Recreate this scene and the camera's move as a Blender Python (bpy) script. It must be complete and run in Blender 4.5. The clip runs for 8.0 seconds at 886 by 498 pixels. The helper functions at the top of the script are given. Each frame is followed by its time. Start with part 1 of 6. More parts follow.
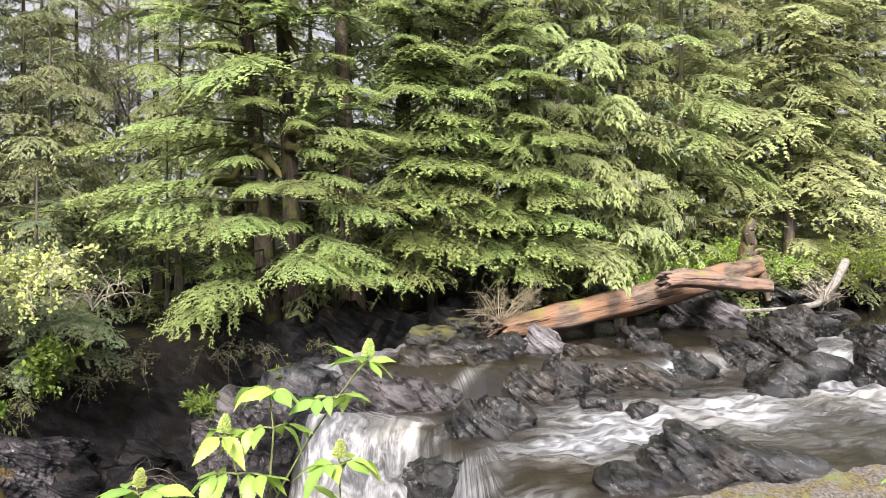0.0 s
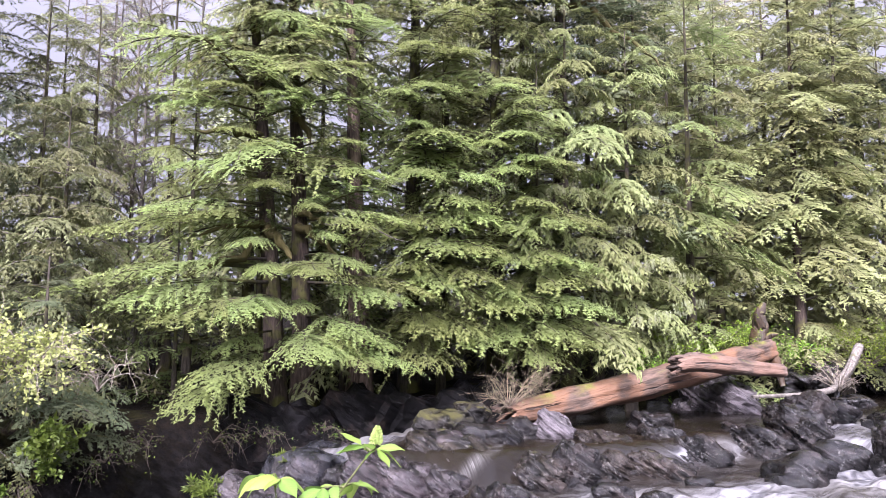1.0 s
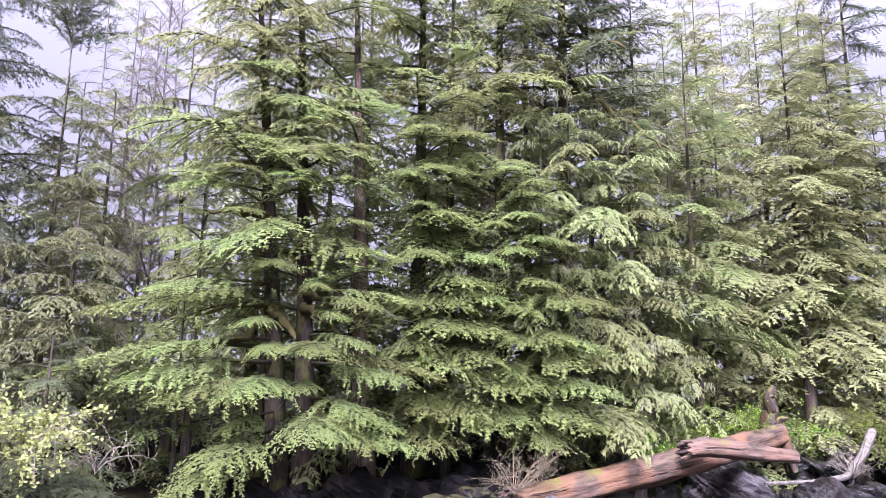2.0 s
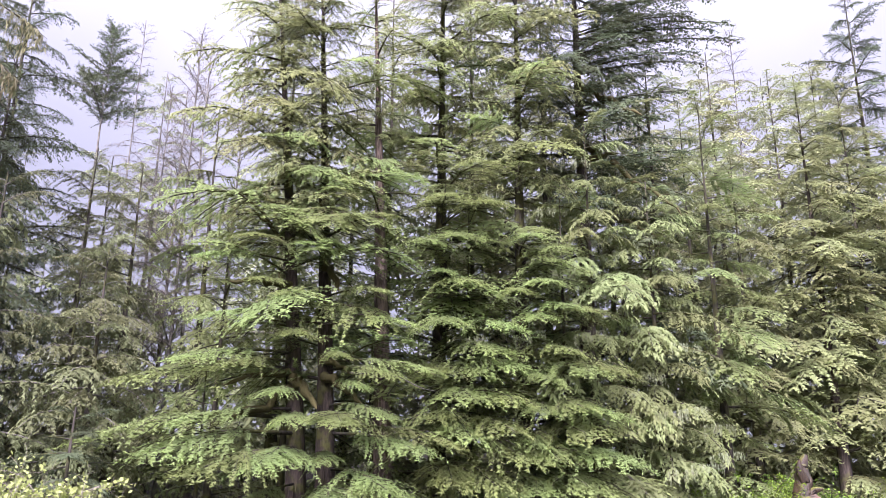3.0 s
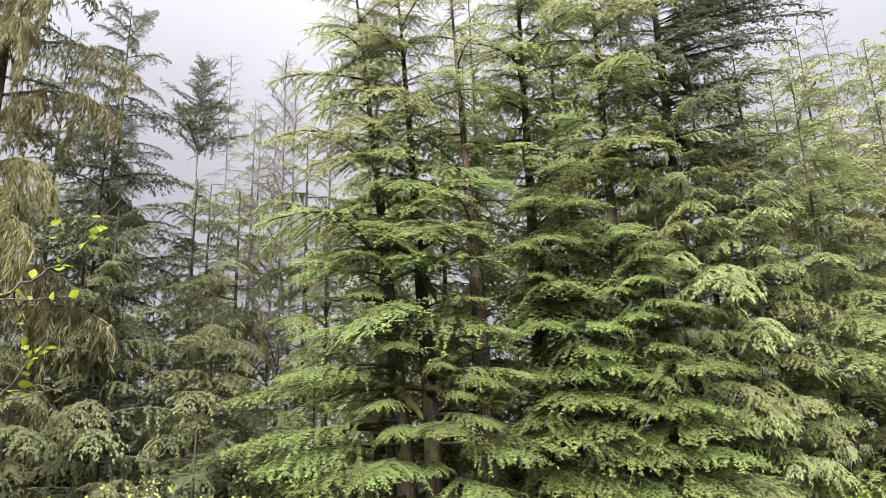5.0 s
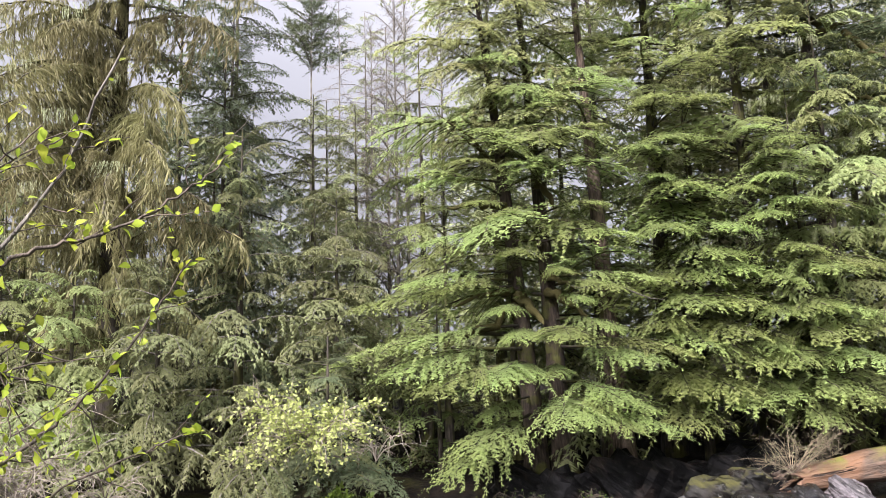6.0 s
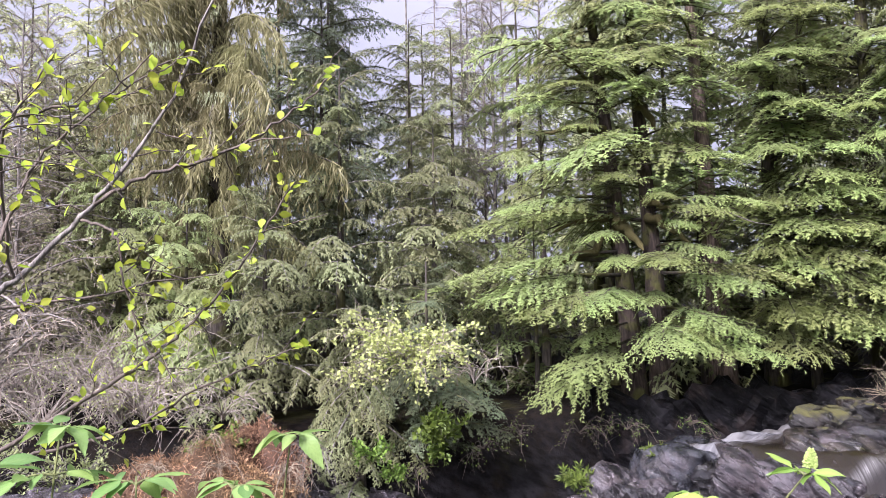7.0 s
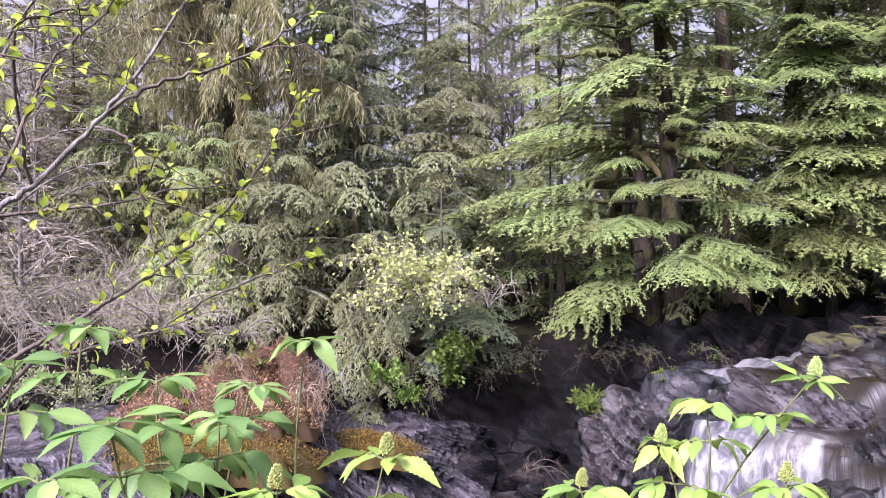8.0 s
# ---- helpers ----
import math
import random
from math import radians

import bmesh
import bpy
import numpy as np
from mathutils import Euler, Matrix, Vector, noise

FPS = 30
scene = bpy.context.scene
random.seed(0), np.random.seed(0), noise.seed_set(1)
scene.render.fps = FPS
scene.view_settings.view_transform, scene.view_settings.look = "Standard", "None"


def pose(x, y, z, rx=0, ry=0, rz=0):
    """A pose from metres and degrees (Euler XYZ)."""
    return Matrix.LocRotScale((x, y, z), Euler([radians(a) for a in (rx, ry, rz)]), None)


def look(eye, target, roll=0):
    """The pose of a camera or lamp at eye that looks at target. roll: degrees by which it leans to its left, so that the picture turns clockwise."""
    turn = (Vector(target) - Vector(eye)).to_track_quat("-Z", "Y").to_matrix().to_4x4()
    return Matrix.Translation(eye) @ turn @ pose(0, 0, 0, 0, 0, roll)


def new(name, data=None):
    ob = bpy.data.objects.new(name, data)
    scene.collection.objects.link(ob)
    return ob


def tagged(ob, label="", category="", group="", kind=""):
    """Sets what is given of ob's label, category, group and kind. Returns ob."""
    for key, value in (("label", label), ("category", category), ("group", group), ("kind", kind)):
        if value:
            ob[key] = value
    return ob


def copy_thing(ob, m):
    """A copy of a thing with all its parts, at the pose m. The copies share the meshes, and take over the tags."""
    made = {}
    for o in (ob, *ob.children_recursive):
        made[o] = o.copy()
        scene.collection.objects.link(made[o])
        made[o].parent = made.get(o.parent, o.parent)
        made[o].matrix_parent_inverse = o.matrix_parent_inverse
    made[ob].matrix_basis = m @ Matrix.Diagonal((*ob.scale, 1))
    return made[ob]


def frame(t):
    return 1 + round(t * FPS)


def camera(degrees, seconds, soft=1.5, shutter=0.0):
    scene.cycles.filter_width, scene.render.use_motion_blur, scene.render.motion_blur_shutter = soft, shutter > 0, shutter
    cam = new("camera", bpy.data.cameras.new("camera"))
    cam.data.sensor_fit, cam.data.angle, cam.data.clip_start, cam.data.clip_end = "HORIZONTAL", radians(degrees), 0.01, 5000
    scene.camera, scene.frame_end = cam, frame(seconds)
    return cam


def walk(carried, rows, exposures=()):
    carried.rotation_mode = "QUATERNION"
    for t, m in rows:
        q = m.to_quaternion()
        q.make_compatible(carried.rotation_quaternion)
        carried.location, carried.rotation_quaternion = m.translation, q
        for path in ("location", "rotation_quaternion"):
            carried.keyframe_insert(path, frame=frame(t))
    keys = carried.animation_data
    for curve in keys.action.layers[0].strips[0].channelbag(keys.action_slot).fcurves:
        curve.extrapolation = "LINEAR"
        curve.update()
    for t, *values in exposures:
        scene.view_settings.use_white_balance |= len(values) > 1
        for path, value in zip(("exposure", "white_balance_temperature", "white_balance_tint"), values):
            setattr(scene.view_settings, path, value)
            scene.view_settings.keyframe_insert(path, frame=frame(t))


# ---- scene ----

# ======== camera: a phone held by hand, tilted up over the falls and turned to the left ========
cam = camera(58.5, 8.0, soft=0.8)
EYE = 1.7
ROWS = [  # seconds, eye x y z, yaw, pitch, roll
    (0.0, 0.0, 0.0, 0.0, 0.0, 0.0, 0.0),
    (0.5, 0.0, -0.001, 0.0, 0.54, 2.93, -0.14),
    (1.0, -0.004, 0.001, 0.01, 0.65, 5.88, -0.38),
    (1.5, -0.014, 0.003, 0.024, 0.68, 8.82, -0.61),
    (3.0, -0.045, -0.014, 0.056, 2.52, 16.37, -0.53),
    (3.5, -0.061, -0.024, 0.07, 3.63, 18.36, -0.19),
    (4.0, -0.084, -0.036, 0.085, 4.86, 19.66, 0.27),
    (5.5, -0.148, -0.05, 0.115, 13.08, 13.7, 1.87),
    (6.0, -0.157, -0.053, 0.102, 17.97, 10.29, 1.62),
    (6.5, -0.159, -0.057, 0.094, 22.24, 7.49, 1.36),
    (7.0, -0.157, -0.06, 0.084, 25.13, 5.17, 0.98),
    (7.5, -0.151, -0.063, 0.06, 26.37, 2.81, 0.72),
    (8.0, -0.144, -0.063, 0.033, 26.37, 0.07, 0.56),
]


def aim(yaw, pitch, roll):
    return pose(0, 0, 0, 0, 0, yaw) @ pose(0, 0, 0, pitch) @ pose(0, 0, 0, 0, roll) @ pose(0, 0, 0, 90)


walk(cam, [(t, pose(x, y, EYE + z) @ aim(yaw, pitch, roll)) for t, x, y, z, yaw, pitch, roll in ROWS],
     exposures=[(0.0, 2.0, 6250, 17), (0.5, 2.0, 6100, 24), (1.5, 1.98, 5450, 41), (3.0, 1.80, 5600, 36), (4.0, 1.55, 6000, 19), (5.5, 1.53, 6200, 18), (6.0, 1.76, 6080, 22),
                (6.5, 1.90, 5950, 26), (7.0, 1.96, 5650, 33), (8.0, 1.97, 5550, 41)])

# ======== light: a bright overcast sky and a wide soft sun ========
SUN_UP, SUN_TURN = 40.0, 190.0     # height, and bearing clockwise from +y
world = bpy.data.worlds.new("sky")
scene.world = world
world.use_nodes = True
wt = world.node_tree
wt.nodes.clear()
w_out = wt.nodes.new("ShaderNodeOutputWorld")
w_bg = wt.nodes.new("ShaderNodeBackground")
w_sky = wt.nodes.new("ShaderNodeTexSky")
w_sky.sky_type = "NISHITA"
w_sky.sun_disc = False
w_sky.sun_elevation = radians(SUN_UP)
w_sky.sun_rotation = radians(SUN_TURN)
w_co = wt.nodes.new("ShaderNodeTexCoord")
w_noise = wt.nodes.new("ShaderNodeTexNoise")
w_noise.inputs["Scale"].default_value = 2.2
w_noise.inputs["Detail"].default_value = 5
w_ramp = wt.nodes.new("ShaderNodeValToRGB")
w_ramp.color_ramp.elements[0].position, w_ramp.color_ramp.elements[0].color = 0.3, (0.752, 0.765, 0.768, 1)
w_ramp.color_ramp.elements[1].position, w_ramp.color_ramp.elements[1].color = 0.7, (0.942, 0.955, 0.946, 1)
w_scale = wt.nodes.new("ShaderNodeVectorMath")
w_scale.operation = "SCALE"
w_mix = wt.nodes.new("ShaderNodeMix")
w_mix.data_type = "RGBA"
w_mix.inputs[0].default_value = 0.95
wt.links.new(w_co.outputs["Generated"], w_noise.inputs["Vector"])
wt.links.new(w_noise.outputs["Fac"], w_ramp.inputs["Fac"])
w_sep = wt.nodes.new("ShaderNodeSeparateXYZ")
w_square = wt.nodes.new("ShaderNodeMath")      # a thin overcast is brightest overhead: 5.2 + z (2 + 27 z z)
w_square.operation = "MULTIPLY"
w_steep = wt.nodes.new("ShaderNodeMath")
w_steep.operation = "MULTIPLY_ADD"
w_steep.inputs[1].default_value, w_steep.inputs[2].default_value = 27.0, 2.0
w_grad = wt.nodes.new("ShaderNodeMath")
w_grad.operation = "MULTIPLY_ADD"
w_grad.inputs[2].default_value = 5.2
w_pos = wt.nodes.new("ShaderNodeMath")
w_pos.operation = "MAXIMUM"
w_pos.inputs[1].default_value = 0.0
wt.links.new(w_co.outputs["Generated"], w_sep.inputs[0])
wt.links.new(w_sep.outputs[2], w_pos.inputs[0])
wt.links.new(w_pos.outputs[0], w_square.inputs[0])
wt.links.new(w_pos.outputs[0], w_square.inputs[1])
wt.links.new(w_square.outputs[0], w_steep.inputs[0])
wt.links.new(w_pos.outputs[0], w_grad.inputs[0])
wt.links.new(w_steep.outputs[0], w_grad.inputs[1])
wt.links.new(w_grad.outputs[0], w_scale.inputs["Scale"])
wt.links.new(w_ramp.outputs["Color"], w_scale.inputs[0])
wt.links.new(w_sky.outputs["Color"], w_mix.inputs[6])
wt.links.new(w_scale.outputs["Vector"], w_mix.inputs[7])
wt.links.new(w_mix.outputs[2], w_bg.inputs["Color"])
w_bg.inputs["Strength"].default_value = 0.037
wt.links.new(w_bg.outputs["Background"], w_out.inputs["Surface"])

sun = new("sun", bpy.data.lights.new("sun", "SUN"))
sun.data.energy, sun.data.angle, sun.data.color = 4.6, radians(24), (1.0, 0.95, 0.84)
s_el, s_az = radians(SUN_UP), radians(SUN_TURN)
s_from = Vector((math.sin(s_az) * math.cos(s_el), math.cos(s_az) * math.cos(s_el), math.sin(s_el)))
sun.matrix_world = look(s_from * 60, (0, 0, 0))


# ======== materials ========
DIP = -34.0      # the slate layers fall towards +x


class Nodes:
    """A short way to write a node material."""

    def __init__(self, name):
        self.m = bpy.data.materials.new(name)
        self.m.use_nodes = True
        self.t = self.m.node_tree
        self.t.nodes.clear()
        self.out = self.add("ShaderNodeOutputMaterial")

    def add(self, kind, **values):
        n = self.t.nodes.new(kind)
        for key, v in values.items():
            self.put(n.inputs[key.replace("_", " ")], v)
        return n

    def put(self, socket, v):
        if isinstance(v, bpy.types.NodeSocket):
            self.t.links.new(v, socket)
        elif isinstance(v, tuple) and len(v) == 3 and socket.type == "RGBA":
            socket.default_value = (*v, 1)
        else:
            socket.default_value = v

    def math(self, op, a, b=0.0, c=0.0, clamp=False):
        n = self.t.nodes.new("ShaderNodeMath")
        n.operation, n.use_clamp = op, clamp
        for i, v in enumerate((a, b, c)):
            self.put(n.inputs[i], v)
        return n.outputs[0]

    def mix(self, fac, a, b, mode="MIX"):
        n = self.t.nodes.new("ShaderNodeMix")
        n.data_type, n.blend_type = "RGBA", mode
        for i, v in ((0, fac), (6, a), (7, b)):
            self.put(n.inputs[i], v)
        return n.outputs[2]

    def noise(self, co, scale, detail=4.0, rough=0.55, warp=0.0):
        n = self.add("ShaderNodeTexNoise", Scale=scale, Detail=detail, Roughness=rough, Distortion=warp)
        self.put(n.inputs["Vector"], co)
        return n.outputs["Fac"]

    def step(self, v, lo, hi, a=0.0, b=1.0):
        n = self.t.nodes.new("ShaderNodeMapRange")
        n.interpolation_type = "SMOOTHSTEP"
        for i, x in enumerate((v, lo, hi, a, b)):
            self.put(n.inputs[i], x)
        return n.outputs[0]

    def stretch(self, co, scale, turn=(0, 0, 0)):
        n = self.t.nodes.new("ShaderNodeMapping")
        n.vector_type = "POINT"
        self.put(n.inputs["Vector"], co)
        n.inputs["Scale"].default_value = scale
        n.inputs["Rotation"].default_value = [radians(a) for a in turn]
        return n.outputs["Vector"]

    def place(self):
        return self.add("ShaderNodeNewGeometry").outputs["Position"]

    def own(self):
        return self.add("ShaderNodeTexCoord").outputs["Object"]

    def attr(self, name):
        n = self.t.nodes.new("ShaderNodeAttribute")
        n.attribute_name = name
        return n.outputs["Fac"]

    def island(self):
        return self.add("ShaderNodeNewGeometry").outputs["Random Per Island"]

    def chance(self):
        return self.add("ShaderNodeObjectInfo").outputs["Random"]

    def bump(self, height, strength=0.4, distance=0.02):
        return self.add("ShaderNodeBump", Height=height, Strength=strength, Distance=distance).outputs["Normal"]

    def up(self):
        g = self.add("ShaderNodeNewGeometry")
        s = self.t.nodes.new("ShaderNodeSeparateXYZ")
        self.put(s.inputs[0], g.outputs["Normal"])
        return s.outputs[2]

    def surface(self, shader):
        self.t.links.new(shader, self.out.inputs["Surface"])
        return self.m


def leaf_material(name, old, young, through_light=0.47, rough=0.5, vary=0.5):
    k = Nodes(name)
    tone = k.mix(k.attr("young"), old, young)
    patch = k.noise(k.place(), 0.9, 2.0)
    tone = k.mix(k.step(patch, 0.3, 0.75, 0.0, 0.45), tone, k.mix(0.5, old, (0.09, 0.075, 0.03)))
    hsv = k.add("ShaderNodeHueSaturation", Color=tone)
    blade = k.math("MULTIPLY_ADD", k.island(), vary, 1.0 - vary * 0.4)
    k.put(hsv.inputs["Value"], k.math("MULTIPLY", blade, k.math("MULTIPLY_ADD", k.chance(), 0.40, 0.80)))
    k.put(hsv.inputs["Hue"], k.math("MULTIPLY_ADD", k.chance(), 0.034, 0.478))
    col = hsv.outputs["Color"]
    p = k.add("ShaderNodeBsdfPrincipled", Base_Color=col, Roughness=rough)
    p.inputs["Specular IOR Level"].default_value = 0.2
    tr = k.add("ShaderNodeBsdfTranslucent", Color=col)
    mx = k.add("ShaderNodeMixShader", Fac=through_light)
    k.t.links.new(p.outputs[0], mx.inputs[1])
    k.t.links.new(tr.outputs[0], mx.inputs[2])
    return k.surface(mx.outputs[0])


def broadleaf_material(name, old, young, rough=0.42):
    """Thin broad leaves: a pale midrib, side veins that lift the blade, spots of yellow."""
    k = Nodes(name)
    co = k.own()
    xyz = k.add("ShaderNodeSeparateXYZ", Vector=co)
    out = k.math("ABSOLUTE", xyz.outputs[1])
    run = k.math("SUBTRACT", xyz.outputs[0], k.math("MULTIPLY", out, 1.1))
    vein = k.math("SINE", k.math("MULTIPLY", run, 48.0))
    cell = k.noise(co, 26.0, 3.0, 0.6)
    tone = k.mix(k.attr("young"), old, young)
    tone = k.mix(k.step(vein, 0.6, 1.0, 0.0, 0.12), tone, young)
    tone = k.mix(k.step(cell, 0.45, 0.75, 0.0, 0.4), tone, old)
    hsv = k.add("ShaderNodeHueSaturation", Color=tone)
    k.put(hsv.inputs["Value"], k.math("MULTIPLY_ADD", k.chance(), 0.45, 0.62))
    k.put(hsv.inputs["Hue"], k.math("MULTIPLY_ADD", k.chance(), -0.035, 0.515))
    col = hsv.outputs["Color"]
    p = k.add("ShaderNodeBsdfPrincipled", Base_Color=col, Roughness=rough, Normal=k.bump(k.math("ADD", vein, cell), 0.07, 0.012))
    p.inputs["Specular IOR Level"].default_value = 0.3
    tr = k.add("ShaderNodeBsdfTranslucent", Color=col)
    mx = k.add("ShaderNodeMixShader", Fac=0.45)
    k.t.links.new(p.outputs[0], mx.inputs[1])
    k.t.links.new(tr.outputs[0], mx.inputs[2])
    return k.surface(mx.outputs[0])


def bark_material(name, dark, pale, moss=(0.09, 0.10, 0.02), mossy=0.3, scale=1.0):
    k = Nodes(name)
    co = k.own()
    long_co = k.stretch(co, (1.0, 1.0, 0.16))
    strips = k.noise(long_co, 22 * scale, 5.0, 0.65)
    fine = k.noise(co, 60 * scale, 3.0)
    col = k.mix(k.step(strips, 0.35, 0.68), dark, pale)
    col = k.mix(k.math("MULTIPLY", fine, 0.35), col, dark)
    grown = k.step(k.noise(co, 2.6, 4.0), 0.62 - mossy * 0.5, 0.75 - mossy * 0.4)
    col = k.mix(grown, col, k.mix(fine, moss, (0.05, 0.04, 0.012)))
    p = k.add("ShaderNodeBsdfPrincipled", Base_Color=col, Roughness=0.85,
              Normal=k.bump(k.math("ADD", strips, k.math("MULTIPLY", grown, 0.4)), 0.7, 0.04))
    return k.surface(p.outputs[0])


def rock_material(name, dark, mid, wet=0.5, moss=0.0, dusty=0.2, cleft=1.0, strata=1.0, sheen=0.5):
    """Tilted slate: layers across the dip, fractures, damp gloss, pale lichen, moss on level tops."""
    k = Nodes(name)
    co = k.place()
    bent = k.stretch(co, (1, 1, 1), (0, DIP, 14))
    layers = k.noise(k.stretch(bent, (0.5, 0.5, 0.75 + 2.6 * strata)), 4.2, 7.0, 0.62)
    thin = k.noise(k.stretch(bent, (0.45, 0.45, 1.2 + 7.8 * strata)), 4.2, 4.0, 0.6)
    blotch = k.noise(co, 2.3, 6.0, 0.65)
    grain = k.noise(co, 46.0, 5.0, 0.65)
    col = k.mix(k.step(layers, 0.40, 0.62), dark, mid)
    col = k.mix(k.math("MULTIPLY", k.step(thin, 0.60, 0.70), 0.16), col, k.mix(0.6, mid, (0.30, 0.29, 0.28)))
    col = k.mix(k.step(blotch, 0.50, 0.66, 0.0, 0.6), col, k.mix(0.4, mid, (0.085, 0.062, 0.052)))
    col = k.mix(k.step(blotch, 0.36, 0.48, 0.75, 0.0), col, dark)
    lichen = k.math("MULTIPLY", k.step(k.noise(co, 6.5, 7.0, 0.72), 0.58, 0.70), dusty)
    col = k.mix(lichen, col, (0.36, 0.34, 0.31))
    col = k.mix(k.step(grain, 0.35, 0.7, 0.0, 0.5), col, dark)
    crack = k.step(thin, 0.36, 0.41, 1.0, 0.0)
    col = k.mix(k.math("MULTIPLY", crack, 0.8 * cleft), col, (0.003, 0.003, 0.003))
    top = k.math("MULTIPLY", k.step(k.up(), 0.35, 0.85), k.step(k.noise(co, 2.8, 5.0, 0.65), 0.78 - moss * 0.5, 0.88 - moss * 0.45))
    col = k.mix(top, col, k.mix(k.noise(co, 14.0, 5.0, 0.7), (0.014, 0.015, 0.003), (0.095, 0.090, 0.016)))
    rough = k.step(k.noise(co, 3.3, 5.0, 0.65), 0.38, 0.62, 0.07 + (1 - wet) * 0.3, 0.34 + (1 - wet) * 0.5)
    rough = k.math("ADD", rough, k.math("MULTIPLY", top, 0.5), clamp=True)
    ribs = k.math("MULTIPLY_ADD", k.step(thin, 0.34, 0.66), 0.30 * strata, layers)
    relief = k.math("ADD", k.math("MULTIPLY_ADD", crack, -0.45 * cleft, ribs), k.math("MULTIPLY", grain, 0.22))
    p = k.add("ShaderNodeBsdfPrincipled", Base_Color=col, Roughness=rough, Normal=k.bump(relief, 1.0 - 0.2 * wet, 0.075))
    p.inputs["Specular IOR Level"].default_value = sheen
    return k.surface(p.outputs[0])


def grit_material():
    """Crumbling concrete under a crust of golden and brown moss."""
    k = Nodes("old mossy concrete")
    co = k.place()
    grit = k.noise(co, 55.0, 5.0, 0.7)
    patch = k.noise(co, 7.0, 5.0, 0.65)
    col = k.mix(k.step(grit, 0.35, 0.65), (0.03, 0.025, 0.02), (0.15, 0.132, 0.11))
    crust = k.mix(k.step(grit, 0.38, 0.62), (0.032, 0.026, 0.007), (0.15, 0.11, 0.026))
    col = k.mix(k.step(patch, 0.46, 0.58), col, crust)
    col = k.mix(k.step(k.noise(co, 4.0, 3.0), 0.56, 0.66), col, k.mix(grit, (0.04, 0.05, 0.01), (0.15, 0.17, 0.03)))
    p = k.add("ShaderNodeBsdfPrincipled", Base_Color=col, Roughness=0.95, Normal=k.bump(k.math("ADD", grit, patch), 1.0, 0.03))
    return k.surface(p.outputs[0])


def water_material():
    """Dark peaty stream water that turns to white streaks where it breaks."""
    k = Nodes("stream water")
    flow = k.t.nodes.new("ShaderNodeCombineXYZ")
    k.put(flow.inputs[0], k.attr("along"))
    k.put(flow.inputs[1], k.attr("across"))
    co = k.stretch(flow.outputs[0], (0.42, 2.0, 1.0))
    streak = k.noise(co, 1.4, 3.0, 0.5, 0.5)
    soft = k.noise(k.place(), 1.6, 3.0, 0.5)
    foam = k.attr("foam")
    fine = k.noise(k.stretch(flow.outputs[0], (1.0, 3.6, 1.0)), 2.2, 4.0, 0.55, 0.4)
    churn = k.noise(k.stretch(flow.outputs[0], (1.0, 1.7, 1.0)), 2.4, 6.0, 0.6, 1.6)
    veil = k.math("ADD", k.math("MULTIPLY", k.step(streak, 0.26, 0.72), 0.50), k.math("MULTIPLY", k.step(fine, 0.30, 0.70), 0.12))
    veil = k.math("ADD", veil, k.math("MULTIPLY", k.step(churn, 0.34, 0.64), 0.36))
    veil = k.math("MULTIPLY", veil, k.step(soft, 0.26, 0.60, 0.40, 1.12))
    body = k.step(foam, 0.02, 1.25)
    fac = k.math("ADD", k.math("MULTIPLY", veil, body), k.math("MULTIPLY", k.math("MULTIPLY", body, body), 0.20), clamp=True)
    deep = k.mix(k.noise(k.place(), 1.1), (0.003, 0.003, 0.003), (0.016, 0.011, 0.006))
    white = k.mix(k.step(churn, 0.34, 0.64), (0.088, 0.092, 0.104), (0.232, 0.234, 0.240))
    white = k.mix(k.step(k.noise(k.place(), 0.7, 2.0), 0.45, 0.7, 0.0, 0.4), white, (0.22, 0.205, 0.165))
    ripple = k.noise(k.stretch(flow.outputs[0], (1.2, 5.0, 1.0)), 3.2, 5.0, 0.6)
    bump = k.bump(ripple, 0.35, 0.05)
    p = k.add("ShaderNodeBsdfPrincipled", Base_Color=k.mix(fac, deep, white),
              Roughness=k.math("MULTIPLY_ADD", fac, 0.55, 0.10), Normal=bump)
    p.inputs["IOR"].default_value = 1.33
    return k.surface(p.outputs[0])


def ground_material():
    """Forest floor: dark soil, needles, moss; bare wet rock towards the stream. Bough shade is put into the colours."""
    k = Nodes("forest floor")
    co = k.place()
    litter = k.noise(co, 9.0, 6.0, 0.7)
    # soil, and the rock below, set darker than wet ground to imitate bank shade
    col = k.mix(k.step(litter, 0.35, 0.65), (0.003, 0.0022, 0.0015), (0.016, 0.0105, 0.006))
    moss = k.step(k.noise(co, 1.3, 5.0, 0.6), 0.5, 0.66)
    col = k.mix(k.math("MULTIPLY", moss, k.step(k.up(), 0.45, 0.9)), col, k.mix(litter, (0.012, 0.013, 0.004), (0.060, 0.054, 0.015)))
    lay = k.noise(k.stretch(k.stretch(co, (1, 1, 1), (0, DIP, 14)), (0.9, 0.9, 2.4)), 4.0, 6.0, 0.6)
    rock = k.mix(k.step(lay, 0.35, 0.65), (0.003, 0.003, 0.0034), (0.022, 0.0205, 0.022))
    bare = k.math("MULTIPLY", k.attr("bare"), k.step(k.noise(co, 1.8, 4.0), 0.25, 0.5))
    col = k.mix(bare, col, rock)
    p = k.add("ShaderNodeBsdfPrincipled", Base_Color=col, Roughness=0.95,
              Normal=k.bump(k.math("ADD", k.noise(co, 26.0, 5.0, 0.7), k.math("ADD", litter, lay)), 1.0, 0.10))
    p.inputs["Specular IOR Level"].default_value = 0.15
    return k.surface(p.outputs[0])


